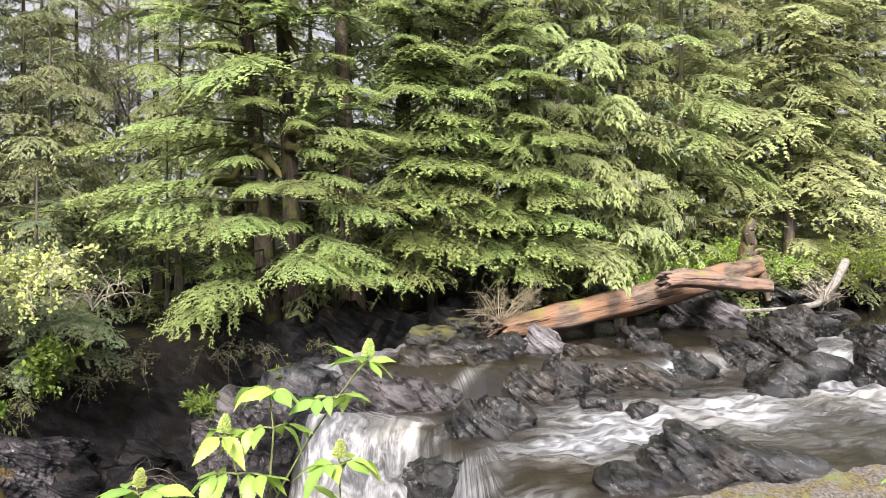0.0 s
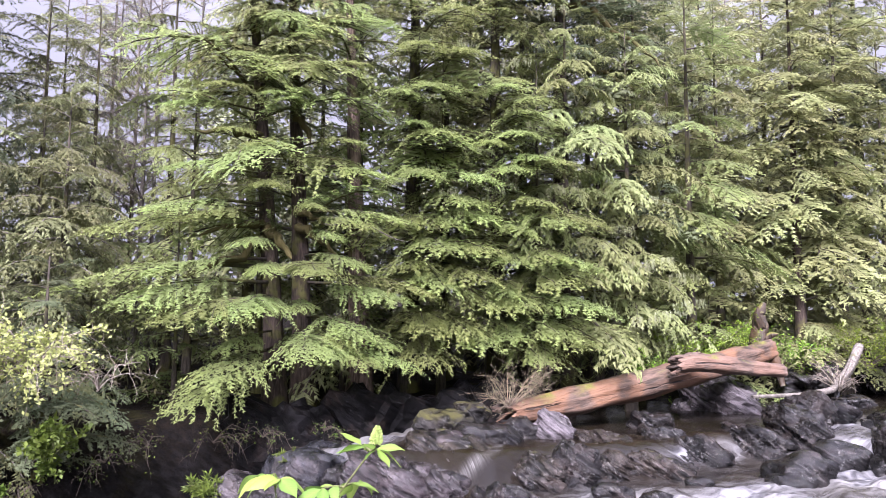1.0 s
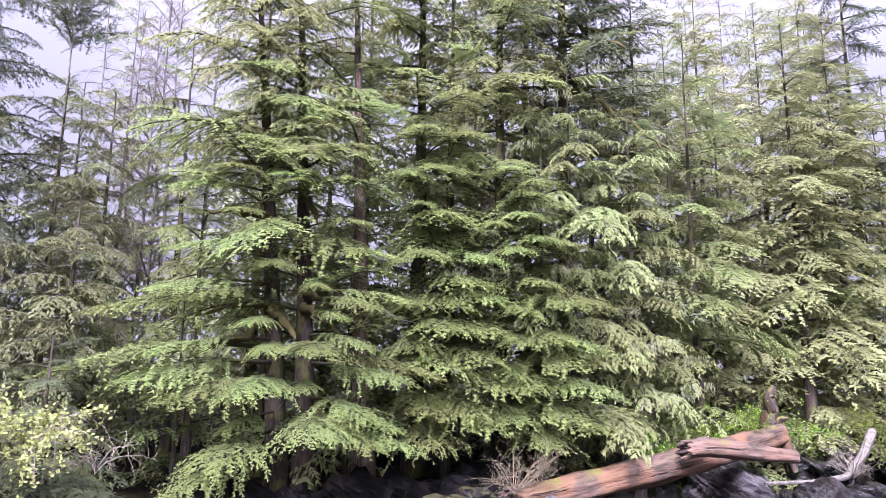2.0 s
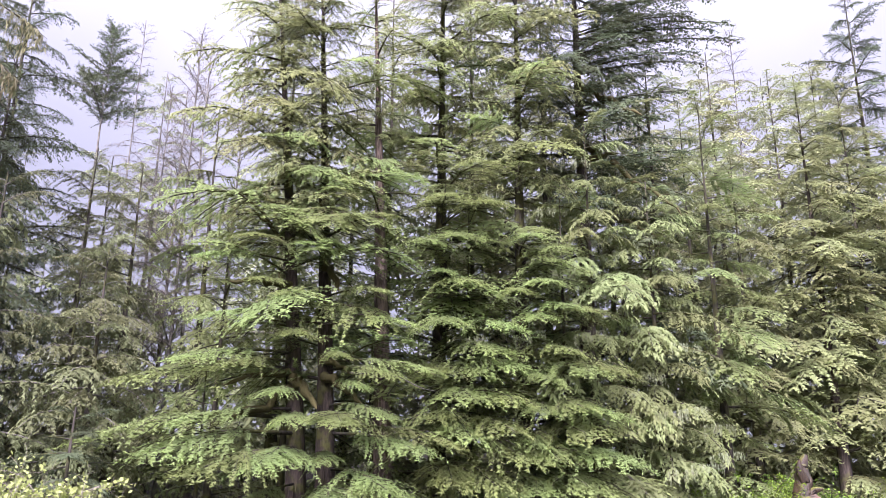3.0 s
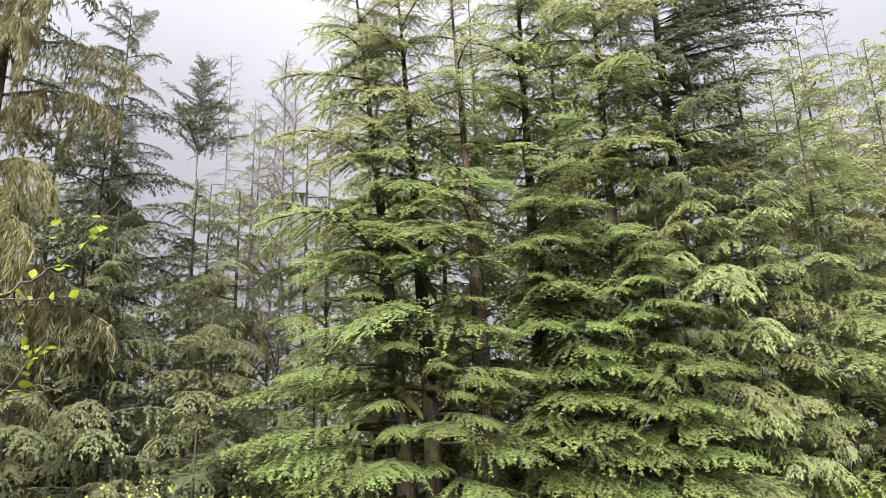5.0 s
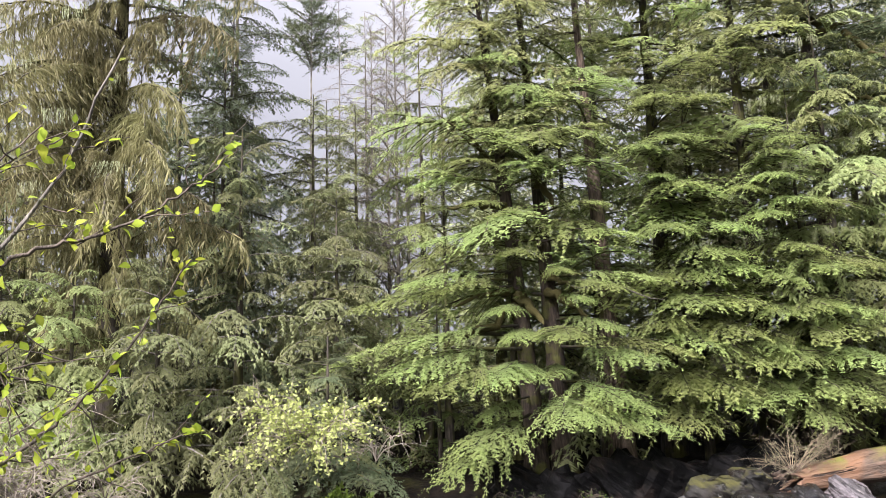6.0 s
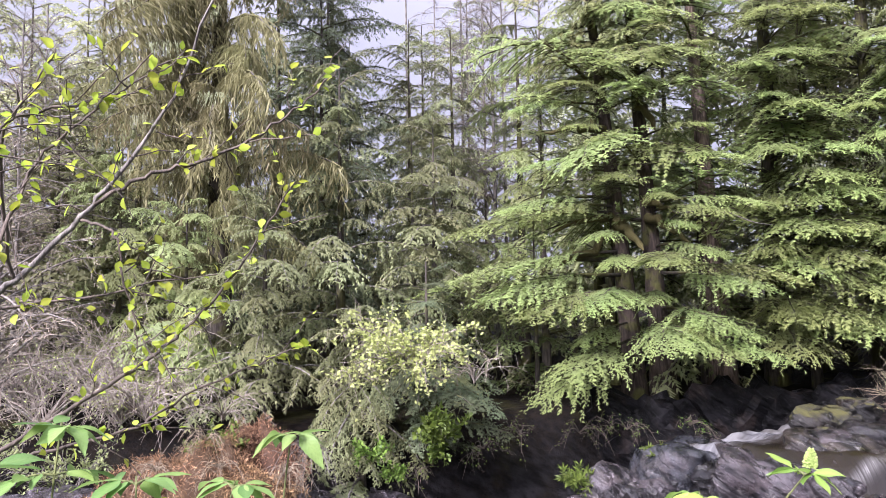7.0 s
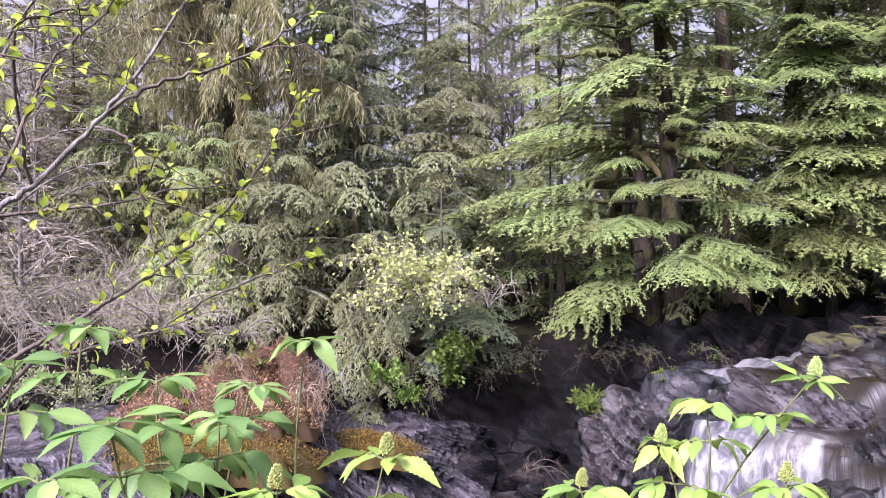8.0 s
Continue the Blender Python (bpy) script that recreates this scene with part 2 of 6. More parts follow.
def wood_material(name, a, b, c, moss=0.2, axis=(0.12, 1.0, 1.0)):
    """Weathered log: long grain, red rot and grey silvering, moss on top."""
    k = Nodes(name)
    co = k.own()
    g = k.stretch(co, axis)
    grain = k.noise(g, 14.0, 6.0, 0.65, 0.4)
    col = k.mix(k.step(grain, 0.35, 0.66), a, b)
    col = k.mix(k.step(k.noise(co, 1.6, 4.0), 0.45, 0.62), col, k.mix(grain, c, b))
    cracks = k.noise(k.stretch(co, (axis[0] * 0.6, axis[1] * 1.6, axis[2] * 1.6)), 9.0, 3.0)
    col = k.mix(k.step(cracks, 0.64, 0.70), col, (0.018, 0.012, 0.008))
    top = k.math("MULTIPLY", k.step(k.up(), 0.3, 0.9), k.step(k.noise(co, 2.0, 4.0), 0.66 - moss * 0.4, 0.8 - moss * 0.4))
    col = k.mix(top, col, k.mix(k.noise(co, 25.0), (0.05, 0.055, 0.012), (0.20, 0.19, 0.04)))
    p = k.add("ShaderNodeBsdfPrincipled", Base_Color=col, Roughness=0.6,
              Normal=k.bump(k.math("SUBTRACT", grain, k.step(cracks, 0.6, 0.72)), 0.8, 0.05))
    return k.surface(p.outputs[0])


HEMLOCK = leaf_material("hemlock needles", (0.195, 0.246, 0.106), (0.375, 0.466, 0.165), 0.57, vary=0.2)
HEMLOCK_OLD = leaf_material("older olive hemlock needles", (0.262, 0.292, 0.138), (0.44, 0.485, 0.205), 0.60, vary=0.2)
HEMLOCK_PALE = leaf_material("pale hemlock needles", (0.245, 0.275, 0.132), (0.42, 0.468, 0.208), 0.54, vary=0.2)
CEDAR = leaf_material("cedar sprays", (0.215, 0.258, 0.116), (0.39, 0.455, 0.192), 0.54, vary=0.2)
SPRUCE = leaf_material("spruce needles", (0.080, 0.104, 0.058), (0.165, 0.205, 0.110), 0.42, vary=0.25)
GREY_SPRUCE = leaf_material("lichened spruce needles", (0.138, 0.155, 0.074), (0.255, 0.285, 0.136), 0.45, vary=0.25)
OLIVE = leaf_material("hanging olive lichen and needles", (0.135, 0.135, 0.062), (0.32, 0.305, 0.15), 0.42)
# green lightened so that the distance haze is part of the needle colour
HAZE_GREEN = leaf_material("far needles paled for haze", (0.265, 0.290, 0.152), (0.46, 0.490, 0.255), 0.45)
DEAD_NEEDLES = leaf_material("thin brown needles", (0.19, 0.155, 0.12), (0.32, 0.27, 0.21), 0.3)
SHRUB_LEAF = leaf_material("pale shrub leaves", (0.28, 0.34, 0.115), (0.45, 0.515, 0.18), 0.4)
BUSH_LEAF = leaf_material("bright bush leaves", (0.09, 0.17, 0.02), (0.26, 0.40, 0.045), 0.4)
ALDER_LEAF = leaf_material("young alder leaves", (0.20, 0.30, 0.025), (0.40, 0.48, 0.06), 0.5, 0.4, 0.5)
ELDER_LEAF = broadleaf_material("elderberry leaflets", (0.13, 0.27, 0.040), (0.33, 0.47, 0.10))
ELDER_OLD = broadleaf_material("older elderberry leaflets", (0.10, 0.215, 0.050), (0.25, 0.39, 0.11))
ELDER_BUD = leaf_material("elderberry flower buds", (0.36, 0.46, 0.12), (0.54, 0.62, 0.24), 0.4, 0.6)
FERN_LEAF = leaf_material("bank herbs", (0.05, 0.10, 0.016), (0.16, 0.25, 0.04), 0.35)
LICHEN = leaf_material("pale beard lichen", (0.22, 0.25, 0.13), (0.36, 0.39, 0.24), 0.4)
MOSS_TUFT = leaf_material("golden moss tufts", (0.050, 0.042, 0.009), (0.33, 0.23, 0.042), 0.3, 0.8, 0.9)
LITTER = leaf_material("rust-brown dead fronds", (0.060, 0.034, 0.018), (0.43, 0.27, 0.14), 0.2, 0.8, 0.9)

BARK = bark_material("red-brown bark", (0.020, 0.014, 0.011), (0.092, 0.066, 0.053), mossy=0.25)
BARK_RED = bark_material("peeling reddish bark", (0.045, 0.031, 0.025), (0.24, 0.175, 0.14), mossy=0.15)
BARK_DARK = bark_material("dark bark", (0.020, 0.016, 0.012), (0.085, 0.070, 0.055), mossy=0.35)
BARK_GREY = bark_material("grey bark", (0.07, 0.062, 0.052), (0.26, 0.24, 0.21), mossy=0.05)
BARK_PALE = bark_material("bleached dead wood", (0.14, 0.115, 0.088), (0.40, 0.36, 0.30), mossy=0.0)
MOSS_LIMB = bark_material("moss-wrapped limb", (0.022, 0.019, 0.006), (0.080, 0.064, 0.017), (0.085, 0.075, 0.015), 0.9, 2.0)
BARK_TAN = bark_material("tan dead twigs", (0.11, 0.085, 0.055), (0.33, 0.27, 0.18), mossy=0.0)
TWIG = bark_material("brown twig", (0.045, 0.035, 0.026), (0.14, 0.11, 0.085), mossy=0.0)
GREEN_STEM = bark_material("green stem", (0.085, 0.10, 0.03), (0.19, 0.21, 0.07), mossy=0.0, scale=3.0)
SLATE = rock_material("wet slate", (0.0020, 0.0019, 0.0021), (0.025, 0.023, 0.0225), 0.96, 0.2, 0.35)
SLATE_BROWN = rock_material("worn brown slate", (0.003, 0.0026, 0.0023), (0.040, 0.033, 0.027), 0.9, 0.35, 0.4, 0.8, 0.9)
SLATE_BANK = rock_material("flaky purple slate", (0.014, 0.0125, 0.015), (0.115, 0.103, 0.116), 0.8, 0.05, 0.3, 1.0, 1.0)
SLATE_ROSE = rock_material("rough purple-grey slate", (0.005, 0.0044, 0.005), (0.056, 0.047, 0.050), 0.78, 0.05, 0.35, 1.0, 0.55)
SLATE_SMOOTH = rock_material("smooth blue-grey slate", (0.004, 0.0046, 0.0058), (0.036, 0.037, 0.043), 0.9, 0.05, 0.2, 0.8, 0.35)
SLATE_BLACK = rock_material("soaked black slate", (0.0025, 0.0024, 0.0026), (0.0135, 0.0127, 0.0128), 0.94, 0.0, 0.15, 1.0, 0.7)
SLATE_PALE = rock_material("dry pale slate", (0.045, 0.040, 0.043), (0.195, 0.176, 0.190), 0.45, 0.12, 0.45, 1.0, 0.8)
# wet black slate, coloured darker still to stand in for shade under the boughs
SLATE_SHADED = rock_material("black slate with shade in its colour", (0.0008, 0.0008, 0.001), (0.0066, 0.0064, 0.0074), 0.2, 0.1, 0.03, 1.0, 0.3, sheen=0.12)
SLATE_MOSS = rock_material("mossy slate", (0.004, 0.004, 0.0035), (0.026, 0.024, 0.020), 0.4, 0.8, 0.2)
WALL_MOSS = grit_material()
WATER = water_material()
GROUND = ground_material()
LOG_RED = wood_material("weathered red log", (0.036, 0.025, 0.018), (0.138, 0.092, 0.066), (0.195, 0.088, 0.036), 0.3)
LOG_GREY = wood_material("weathered brown log", (0.035, 0.025, 0.019), (0.145, 0.10, 0.076), (0.17, 0.095, 0.06), 0.2)
STUMP_WOOD = wood_material("rotten mossy stump", (0.014, 0.009, 0.005), (0.052, 0.033, 0.017), (0.085, 0.040, 0.014), 0.95, (1.0, 1.0, 0.12))


# ======== mesh helpers ========
def mesh_of(name, verts, faces, materials, slots=None, young=None, smooth=False):
    """A mesh from arrays: verts (n, 3), faces (m, k) all of one size."""
    verts = np.asarray(verts, dtype=np.float32)
    faces = np.asarray(faces, dtype=np.int32)
    m, k = faces.shape
    me = bpy.data.meshes.new(name)
    me.vertices.add(len(verts))
    me.vertices.foreach_set("co", verts.ravel())
    me.loops.add(m * k)
    me.loops.foreach_set("vertex_index", faces.ravel())
    me.polygons.add(m)
    me.polygons.foreach_set("loop_start", np.arange(0, m * k, k, dtype=np.int32))
    for mt in materials:
        me.materials.append(mt)
    if slots is not None:
        me.polygons.foreach_set("material_index", np.asarray(slots, dtype=np.int32))
    if smooth:
        me.polygons.foreach_set("use_smooth", np.ones(m, dtype=bool))
    if young is not None:
        a = me.attributes.new("young", "FLOAT", "POINT")
        a.data.foreach_set("value", np.asarray(young, dtype=np.float32))
    me.update(calc_edges=True)
    return me


def add_attr(me, name, values):
    a = me.attributes.new(name, "FLOAT", "POINT")
    a.data.foreach_set("value", np.asarray(values, dtype=np.float32))


def tube(points, radii, sides=6, twist=0.0):
    """A tapered tube of quads along points, closed at the ends by narrowing."""
    pts = np.asarray(points, float)
    n = len(pts)
    tang = np.gradient(pts, axis=0)
    tang /= np.linalg.norm(tang, axis=1, keepdims=True) + 1e-9
    ref = np.array([0.31, 0.17, 0.93]) if abs(tang[0, 2]) < 0.8 else np.array([1.0, 0.1, 0.0])
    side = np.cross(tang, ref)
    side /= np.linalg.norm(side, axis=1, keepdims=True) + 1e-9
    other = np.cross(tang, side)
    a = np.linspace(0, 2 * np.pi, sides, endpoint=False)
    ring = side[:, None] * np.cos(a + twist)[None, :, None] + other[:, None] * np.sin(a + twist)[None, :, None]
    r = np.asarray(radii, float)
    v = pts[:, None] + ring * (r[:, None, None] if r.ndim == 1 else r[:, :, None])
    i = np.arange(n - 1)[:, None] * sides
    j = np.arange(sides)[None]
    jn = (j + 1) % sides
    f = np.stack([i + j, i + jn, i + sides + jn, i + sides + j], -1).reshape(-1, 4)
    return v.reshape(-1, 3), f


class Heap:
    """Gathers quads of several pieces into one mesh."""

    def __init__(self):
        self.v, self.f, self.y, self.n = [], [], [], 0

    def put(self, v, f, young=0.0):
        self.v.append(v)
        self.f.append(f + self.n)
        self.y.append(np.broadcast_to(np.asarray(young, float), (len(v),)))
        self.n += len(v)

    def tube(self, points, radii, sides=6):
        self.put(*tube(points, radii, sides))

    def mesh(self, name, material, smooth=False):
        return mesh_of(name, np.concatenate(self.v), np.concatenate(self.f), [material], young=np.concatenate(self.y), smooth=smooth)


def blades(base, way, length, width, normal, young, bend=0.0):
    """Pointed leaf quads: base (n, 3), way and normal unit vectors."""
    n = len(base)
    side = np.cross(way, normal)
    side /= np.linalg.norm(side, axis=1, keepdims=True) + 1e-9
    L, Wd = np.broadcast_to(length, (n,))[:, None], np.broadcast_to(width, (n,))[:, None]
    mid = base + way * L * 0.5
    tip = base + way * L + normal * (np.broadcast_to(bend, (n,))[:, None] * L)
    v = np.stack([base, mid - side * Wd * 0.5, tip, mid + side * Wd * 0.5], 1).reshape(-1, 3)
    f = np.arange(4 * n).reshape(n, 4)
    return v, f, np.repeat(np.broadcast_to(young, (n,)), 4)


def needles(base, way, length, width, normal, young):
    """Pointed triangles: a needled twig each, broad at a third of its length."""
    n = len(base)
    side = np.cross(way, normal)
    side /= np.linalg.norm(side, axis=1, keepdims=True) + 1e-9
    L, Wd = np.broadcast_to(length, (n,))[:, None], np.broadcast_to(width, (n,))[:, None]
    v = np.stack([base - side * Wd * 0.5, base + way * L, base + side * Wd * 0.5 + way * L * 0.12], 1).reshape(-1, 3)
    return v, np.arange(3 * n).reshape(n, 3), np.repeat(np.broadcast_to(young, (n,)), 3)


def unit(v):
    return v / (np.linalg.norm(v, axis=-1, keepdims=True) + 1e-9)


def bough_meshes(name, seed, needle, bark, twigs=26, leaf=0.09, leaf_w=0.034, droop=0.25, hang=0.0, spread=0.45, per=0.05, deep=0.15, shag=2, lite=False, sticks=False, flat=0.28, inner=0.10, arch=0.30, fringe=0.0):
    """One bough of two metres along +x: a branch mesh and a foliage mesh. hang: how far side twigs turn straight down;
    deep: how far twigs stand above and below the branch; shag: leaves at each knot."""
    rng = np.random.default_rng(seed)
    L = 2.0
    s = np.linspace(0, 1, 10)
    wob = rng.normal(0, 0.03, (10, 2)).cumsum(0) * 0.6
    axis = np.stack([s * L, wob[:, 0], arch * np.sin(s * 2.1) - droop * s ** 2.6 + wob[:, 1] * 0.5], 1)
    wood, green = Heap(), Heap()
    wood.tube(axis[::2] if lite else axis[[0, 2, 4, 6, 8, 9]], (0.024 * (1 - s) ** 0.8 + 0.004)[::2] if lite else (0.024 * (1 - s) ** 0.8 + 0.004)[[0, 2, 4, 6, 8, 9]], 3 if lite else 4)
    down = np.array([0, 0, -1.0])
    for i in range(twigs):
        u = inner + (1 - inner) * (i + rng.uniform(0, 0.8)) / twigs
        p0 = np.array([np.interp(u, s, axis[:, c]) for c in range(3)])
        sgn = 1 if i % 2 else -1
        reach = spread * L * (0.35 + 0.65 * math.sin(math.pi * min(1, u * 0.85 + 0.12))) * (1.05 - 0.6 * u) * rng.uniform(0.7, 1.2)
        reach *= 0.62 + 0.50 * math.sin(u * 9.0 + seed * 1.7 + (0.9 if sgn > 0 else 0.0)) ** 2
        ang = math.radians(rng.uniform(34, 66)) * sgn
        out = np.array([math.cos(ang), math.sin(ang), rng.normal(0.0, deep)])
        m = max(4, int(reach / per))
        q = np.linspace(0, 1, m)
        pts = p0 + np.outer(q * reach, out) * (1 - hang * 0.6 * q[:, None]) + np.outer((droop * 0.75 + fringe + hang * 1.1) * reach * q ** 2.0, down)
        pts += rng.normal(0, 0.012, pts.shape)
        if reach > (0.3 if sticks else 0.72) and not lite:
            wood.tube(pts[[0, m // 2, m - 1]], (0.007, 0.005, 0.002), 3)
        tang = unit(np.gradient(pts, axis=0))
        lat = unit(np.cross(tang, np.array([0.0, 0.0, 1.0])))
        for side in (-1, 1) * shag:
            keep = rng.uniform(0, 1, m) < 0.88
            b, tg, lt = pts[keep], tang[keep], lat[keep]
            k = len(b)
            if not k:
                continue
            b = b + tg * rng.uniform(-0.5, 0.5, (k, 1)) * per
            w = unit(tg * rng.uniform(0.35, 0.95, (k, 1)) + lt * side * rng.uniform(0.35, 0.95, (k, 1)) + rng.normal(0, 0.7 * flat, (k, 3)) + down * (0.06 + 0.3 * droop * q[keep][:, None] + hang * 0.9))
            nrm = unit(np.array([0.25, 0.0, 1.0]) + rng.normal(0, flat, (k, 3)) + lt * hang)
            ln = leaf * rng.uniform(0.6, 1.45, k) * (1.15 - 0.35 * q[keep]) * (1 + hang * 0.7)
            yg = np.clip(0.08 + 0.6 * q[keep] ** 1.5 + 0.4 * u ** 2 + rng.normal(0, 0.09, k), 0, 1)
            green.put(*needles(b, w, ln, leaf_w * rng.uniform(0.8, 1.3, k), nrm, yg))
    return wood.mesh(name + " branch", bark, True), green.mesh(name + " foliage", needle)


def family(name, seeds, *args, **kw):
    return [bough_meshes(name, s, *args, **kw) for s in seeds]


HEM = family("hemlock", (11, 12, 13, 14, 15), HEMLOCK, BARK_DARK, twigs=40, leaf=0.066, leaf_w=0.031, droop=0.22, spread=0.50, per=0.052, deep=0.10, flat=0.14, fringe=0.08)
HEM_FINE = family("fine hemlock", (16, 17, 18, 19), HEMLOCK, BARK_DARK, twigs=46, leaf=0.056, leaf_w=0.025, droop=0.20, spread=0.58, per=0.038, deep=0.08, flat=0.14, fringe=0.08)
HEM_HERO = family("broad hemlock", (101, 102, 103, 104, 105), HEMLOCK, BARK_DARK, twigs=54, leaf=0.044, leaf_w=0.0165, droop=0.18, spread=0.66, per=0.025, deep=0.06, flat=0.12, inner=0.36, arch=0.12, fringe=0.10)
HEM_OLD = family("old hemlock", (91, 92, 93, 94), HEMLOCK_OLD, BARK_DARK, twigs=30, leaf=0.074, leaf_w=0.028, droop=0.30, hang=0.10, spread=0.50, per=0.046, deep=0.18, sticks=True, flat=0.16, fringe=0.06)
HEM_PALE = family("pale hemlock", (26, 27, 28), HEMLOCK_PALE, BARK_DARK, twigs=30, leaf=0.082, leaf_w=0.036, droop=0.30, spread=0.52, per=0.054, deep=0.14, flat=0.16, fringe=0.06)
CED = family("cedar", (21, 22, 23), CEDAR, BARK_DARK, twigs=32, leaf=0.085, leaf_w=0.034, droop=0.45, hang=0.20, per=0.048, deep=0.12, flat=0.15)
SPR = family("spruce", (31, 32, 33), SPRUCE, BARK_DARK, twigs=60, leaf=0.058, leaf_w=0.024, droop=0.04, hang=0.14, spread=0.36, per=0.042, deep=0.24, flat=0.2)
GRY = family("grey spruce", (41, 42, 43), GREY_SPRUCE, BARK_GREY, twigs=30, leaf=0.080, leaf_w=0.030, droop=0.38, hang=0.22, spread=0.44, per=0.052, flat=0.2)
OLV = family("lichen hung", (51, 52, 53), OLIVE, BARK_DARK, twigs=36, leaf=0.10, leaf_w=0.015, droop=0.4, hang=0.95, spread=0.42, per=0.036)
FARB = family("far", (61, 62, 63), HAZE_GREEN, BARK_GREY, twigs=17, leaf=0.16, leaf_w=0.065, droop=0.5, per=0.10, lite=True)
PINE = family("pine", (97, 98, 99), SPRUCE, BARK_GREY, twigs=18, leaf=0.12, leaf_w=0.020, droop=-0.10, spread=0.30, per=0.030, deep=0.55, flat=0.6)
THIN = family("thin", (71, 72), DEAD_NEEDLES, BARK_GREY, twigs=18, leaf=0.13, leaf_w=0.016, droop=0.2, per=0.10, shag=1, sticks=True, deep=0.4)
HEM_LOW = family("low hemlock", (81, 82), HEMLOCK, BARK_DARK, twigs=24, leaf=0.075, leaf_w=0.036, droop=0.30, per=0.070, lite=True, flat=0.16, fringe=0.10)
SPR_LOW = family("low dark spruce", (86, 87, 88), SPRUCE, BARK_DARK, twigs=26, leaf=0.09, leaf_w=0.034, droop=0.35, hang=0.2, spread=0.32, per=0.065, lite=True, deep=0.25)
GRY_LOW = family("low spruce", (84, 85), GREY_SPRUCE, BARK_GREY, twigs=18, leaf=0.11, leaf_w=0.045, droop=0.35, hang=0.25, per=0.09, lite=True, flat=0.2)


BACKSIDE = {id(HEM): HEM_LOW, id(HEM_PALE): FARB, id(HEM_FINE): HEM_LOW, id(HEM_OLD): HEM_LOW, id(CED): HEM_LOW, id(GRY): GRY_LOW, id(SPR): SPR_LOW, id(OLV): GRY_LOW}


def part(name, me, parent, label="", m=None):
    ob = new(name, me)
    ob.parent = parent
    if m is not None:
        ob.matrix_basis = m
    if label:
        ob["label"] = label
    return ob


def thing(name, x, y, z, label, category, group="", kind=""):
    ob = new(name)
    ob.location = (x, y, z)
    ob.empty_display_size = 0.1
    return tagged(ob, label, category, group, kind)


# ======== the lie of the land ========
FAR_BANK = np.array([(-40, -14), (-14, 2.6), (-8.6, 6.2), (-5.6, 9.0), (-3.6, 11.4), (-1.6, 12.9), (1.0, 14.2), (4.5, 17.2), (8.0, 20.5), (14, 25.5), (60, 60)], float)
NEAR_BANK = np.array([(-40, -22), (-14, -2), (-6, 3.6), (-2.2, 5.0), (0.5, 4.6), (2.6, 5.6), (6.0, 8.0), (9.5, 11.5), (15, 17), (70, 55)], float)


def beyond(line, x, y):
    """Distance from a line of points, positive on its left."""
    best = np.full(np.shape(x), 1e9)
    sign = np.ones(np.shape(x))
    for a, b in zip(line[:-1], line[1:]):
        d = b - a
        t = np.clip(((x - a[0]) * d[0] + (y - a[1]) * d[1]) / (d @ d), 0, 1)
        dx, dy = x - a[0] - t * d[0], y - a[1] - t * d[1]
        r = np.hypot(dx, dy)
        near = r < best - 1e-6
        sign = np.where(near, np.sign(d[0] * dy - d[1] * dx), sign)
        best = np.minimum(best, r)
    return best * sign


def smooth(v, lo, hi):
    t = np.clip((v - lo) / (hi - lo), 0, 1)
    return t * t * (3 - 2 * t)


LIP = np.array([(-0.2, 15.0), (-0.9, 13.2), (-1.6, 12.2), (-2.0, 11.2), (-1.55, 9.95), (-0.35, 9.55), (0.15, 8.75), (0.9, 7.7), (2.2, 6.3), (2.6, 4.6)], float)


def water_level(x, y):
    """Upper run, step down to the middle pool, then over the lip into the lower pool."""
    step_y = np.interp(x, [-3, 0.6, 1.3, 2.2, 3.0, 3.9, 5.1, 6.2, 7.0, 9.0], [10.9, 11.1, 11.7, 11.9, 12.1, 12.8, 13.5, 13.6, 12.8, 12.2])
    up = smooth(y - step_y, -0.35, 0.45)
    upper = 0.02 + 0.012 * np.clip(y - 12, 0, 40)
    pool = -0.47 + 0.035 * np.clip(x - 2.0, 0, 6)
    z = pool + (upper - pool) * up
    over = beyond(LIP, x, y)
    width = np.interp(x, [-2, -0.2, 0.6, 2.2], [0.5, 0.55, 1.7, 2.6])
    low = smooth(-over / width, -0.06, 0.85)
    foot = np.interp(x, [-0.3, 0.05, 0.5, 2.5], [-1.75, -1.45, -0.82, -0.72])
    z = z + (foot - z) * low
    return z, up, over, low


def noise_field(x, y, scale, seed=0.0):
    flat = np.fromiter((noise.noise(Vector((a * scale + seed, b * scale - seed, seed))) for a, b in zip(np.ravel(x), np.ravel(y))), float, np.size(x))
    return flat.reshape(np.shape(x))


def land_level(x, y):
    far, near = beyond(FAR_BANK, x, y), -beyond(NEAR_BANK, x, y)
    wz, _, _, _ = water_level(x, y)
    bed = wz - 0.45
    bank = 0.15 + 0.11 * np.clip(far - 1.0, 0, 40)
    rise = smooth(far, -0.5, 1.9)
    z = bed + (bank - bed) * rise
    shore = smooth(near, -0.6, 1.8)
    return z + (0.05 + 0.02 * np.clip(near, 0, 30) - z) * shore, far, near


def ground_z(x, y):
    z, _, _ = land_level(np.array([float(x)]), np.array([float(y)]))
    return float(z[0])


def spaced(lo, hi, fine_lo, fine_hi, step, grow=1.25):
    v = list(np.arange(fine_lo, fine_hi + 1e-6, step))
    g = step
    while v[-1] < hi:
        g *= grow
        v.append(v[-1] + g)
    g = step
    while v[0] > lo:
        g *= grow
        v.insert(0, v[0] - g)
    return np.array(v)


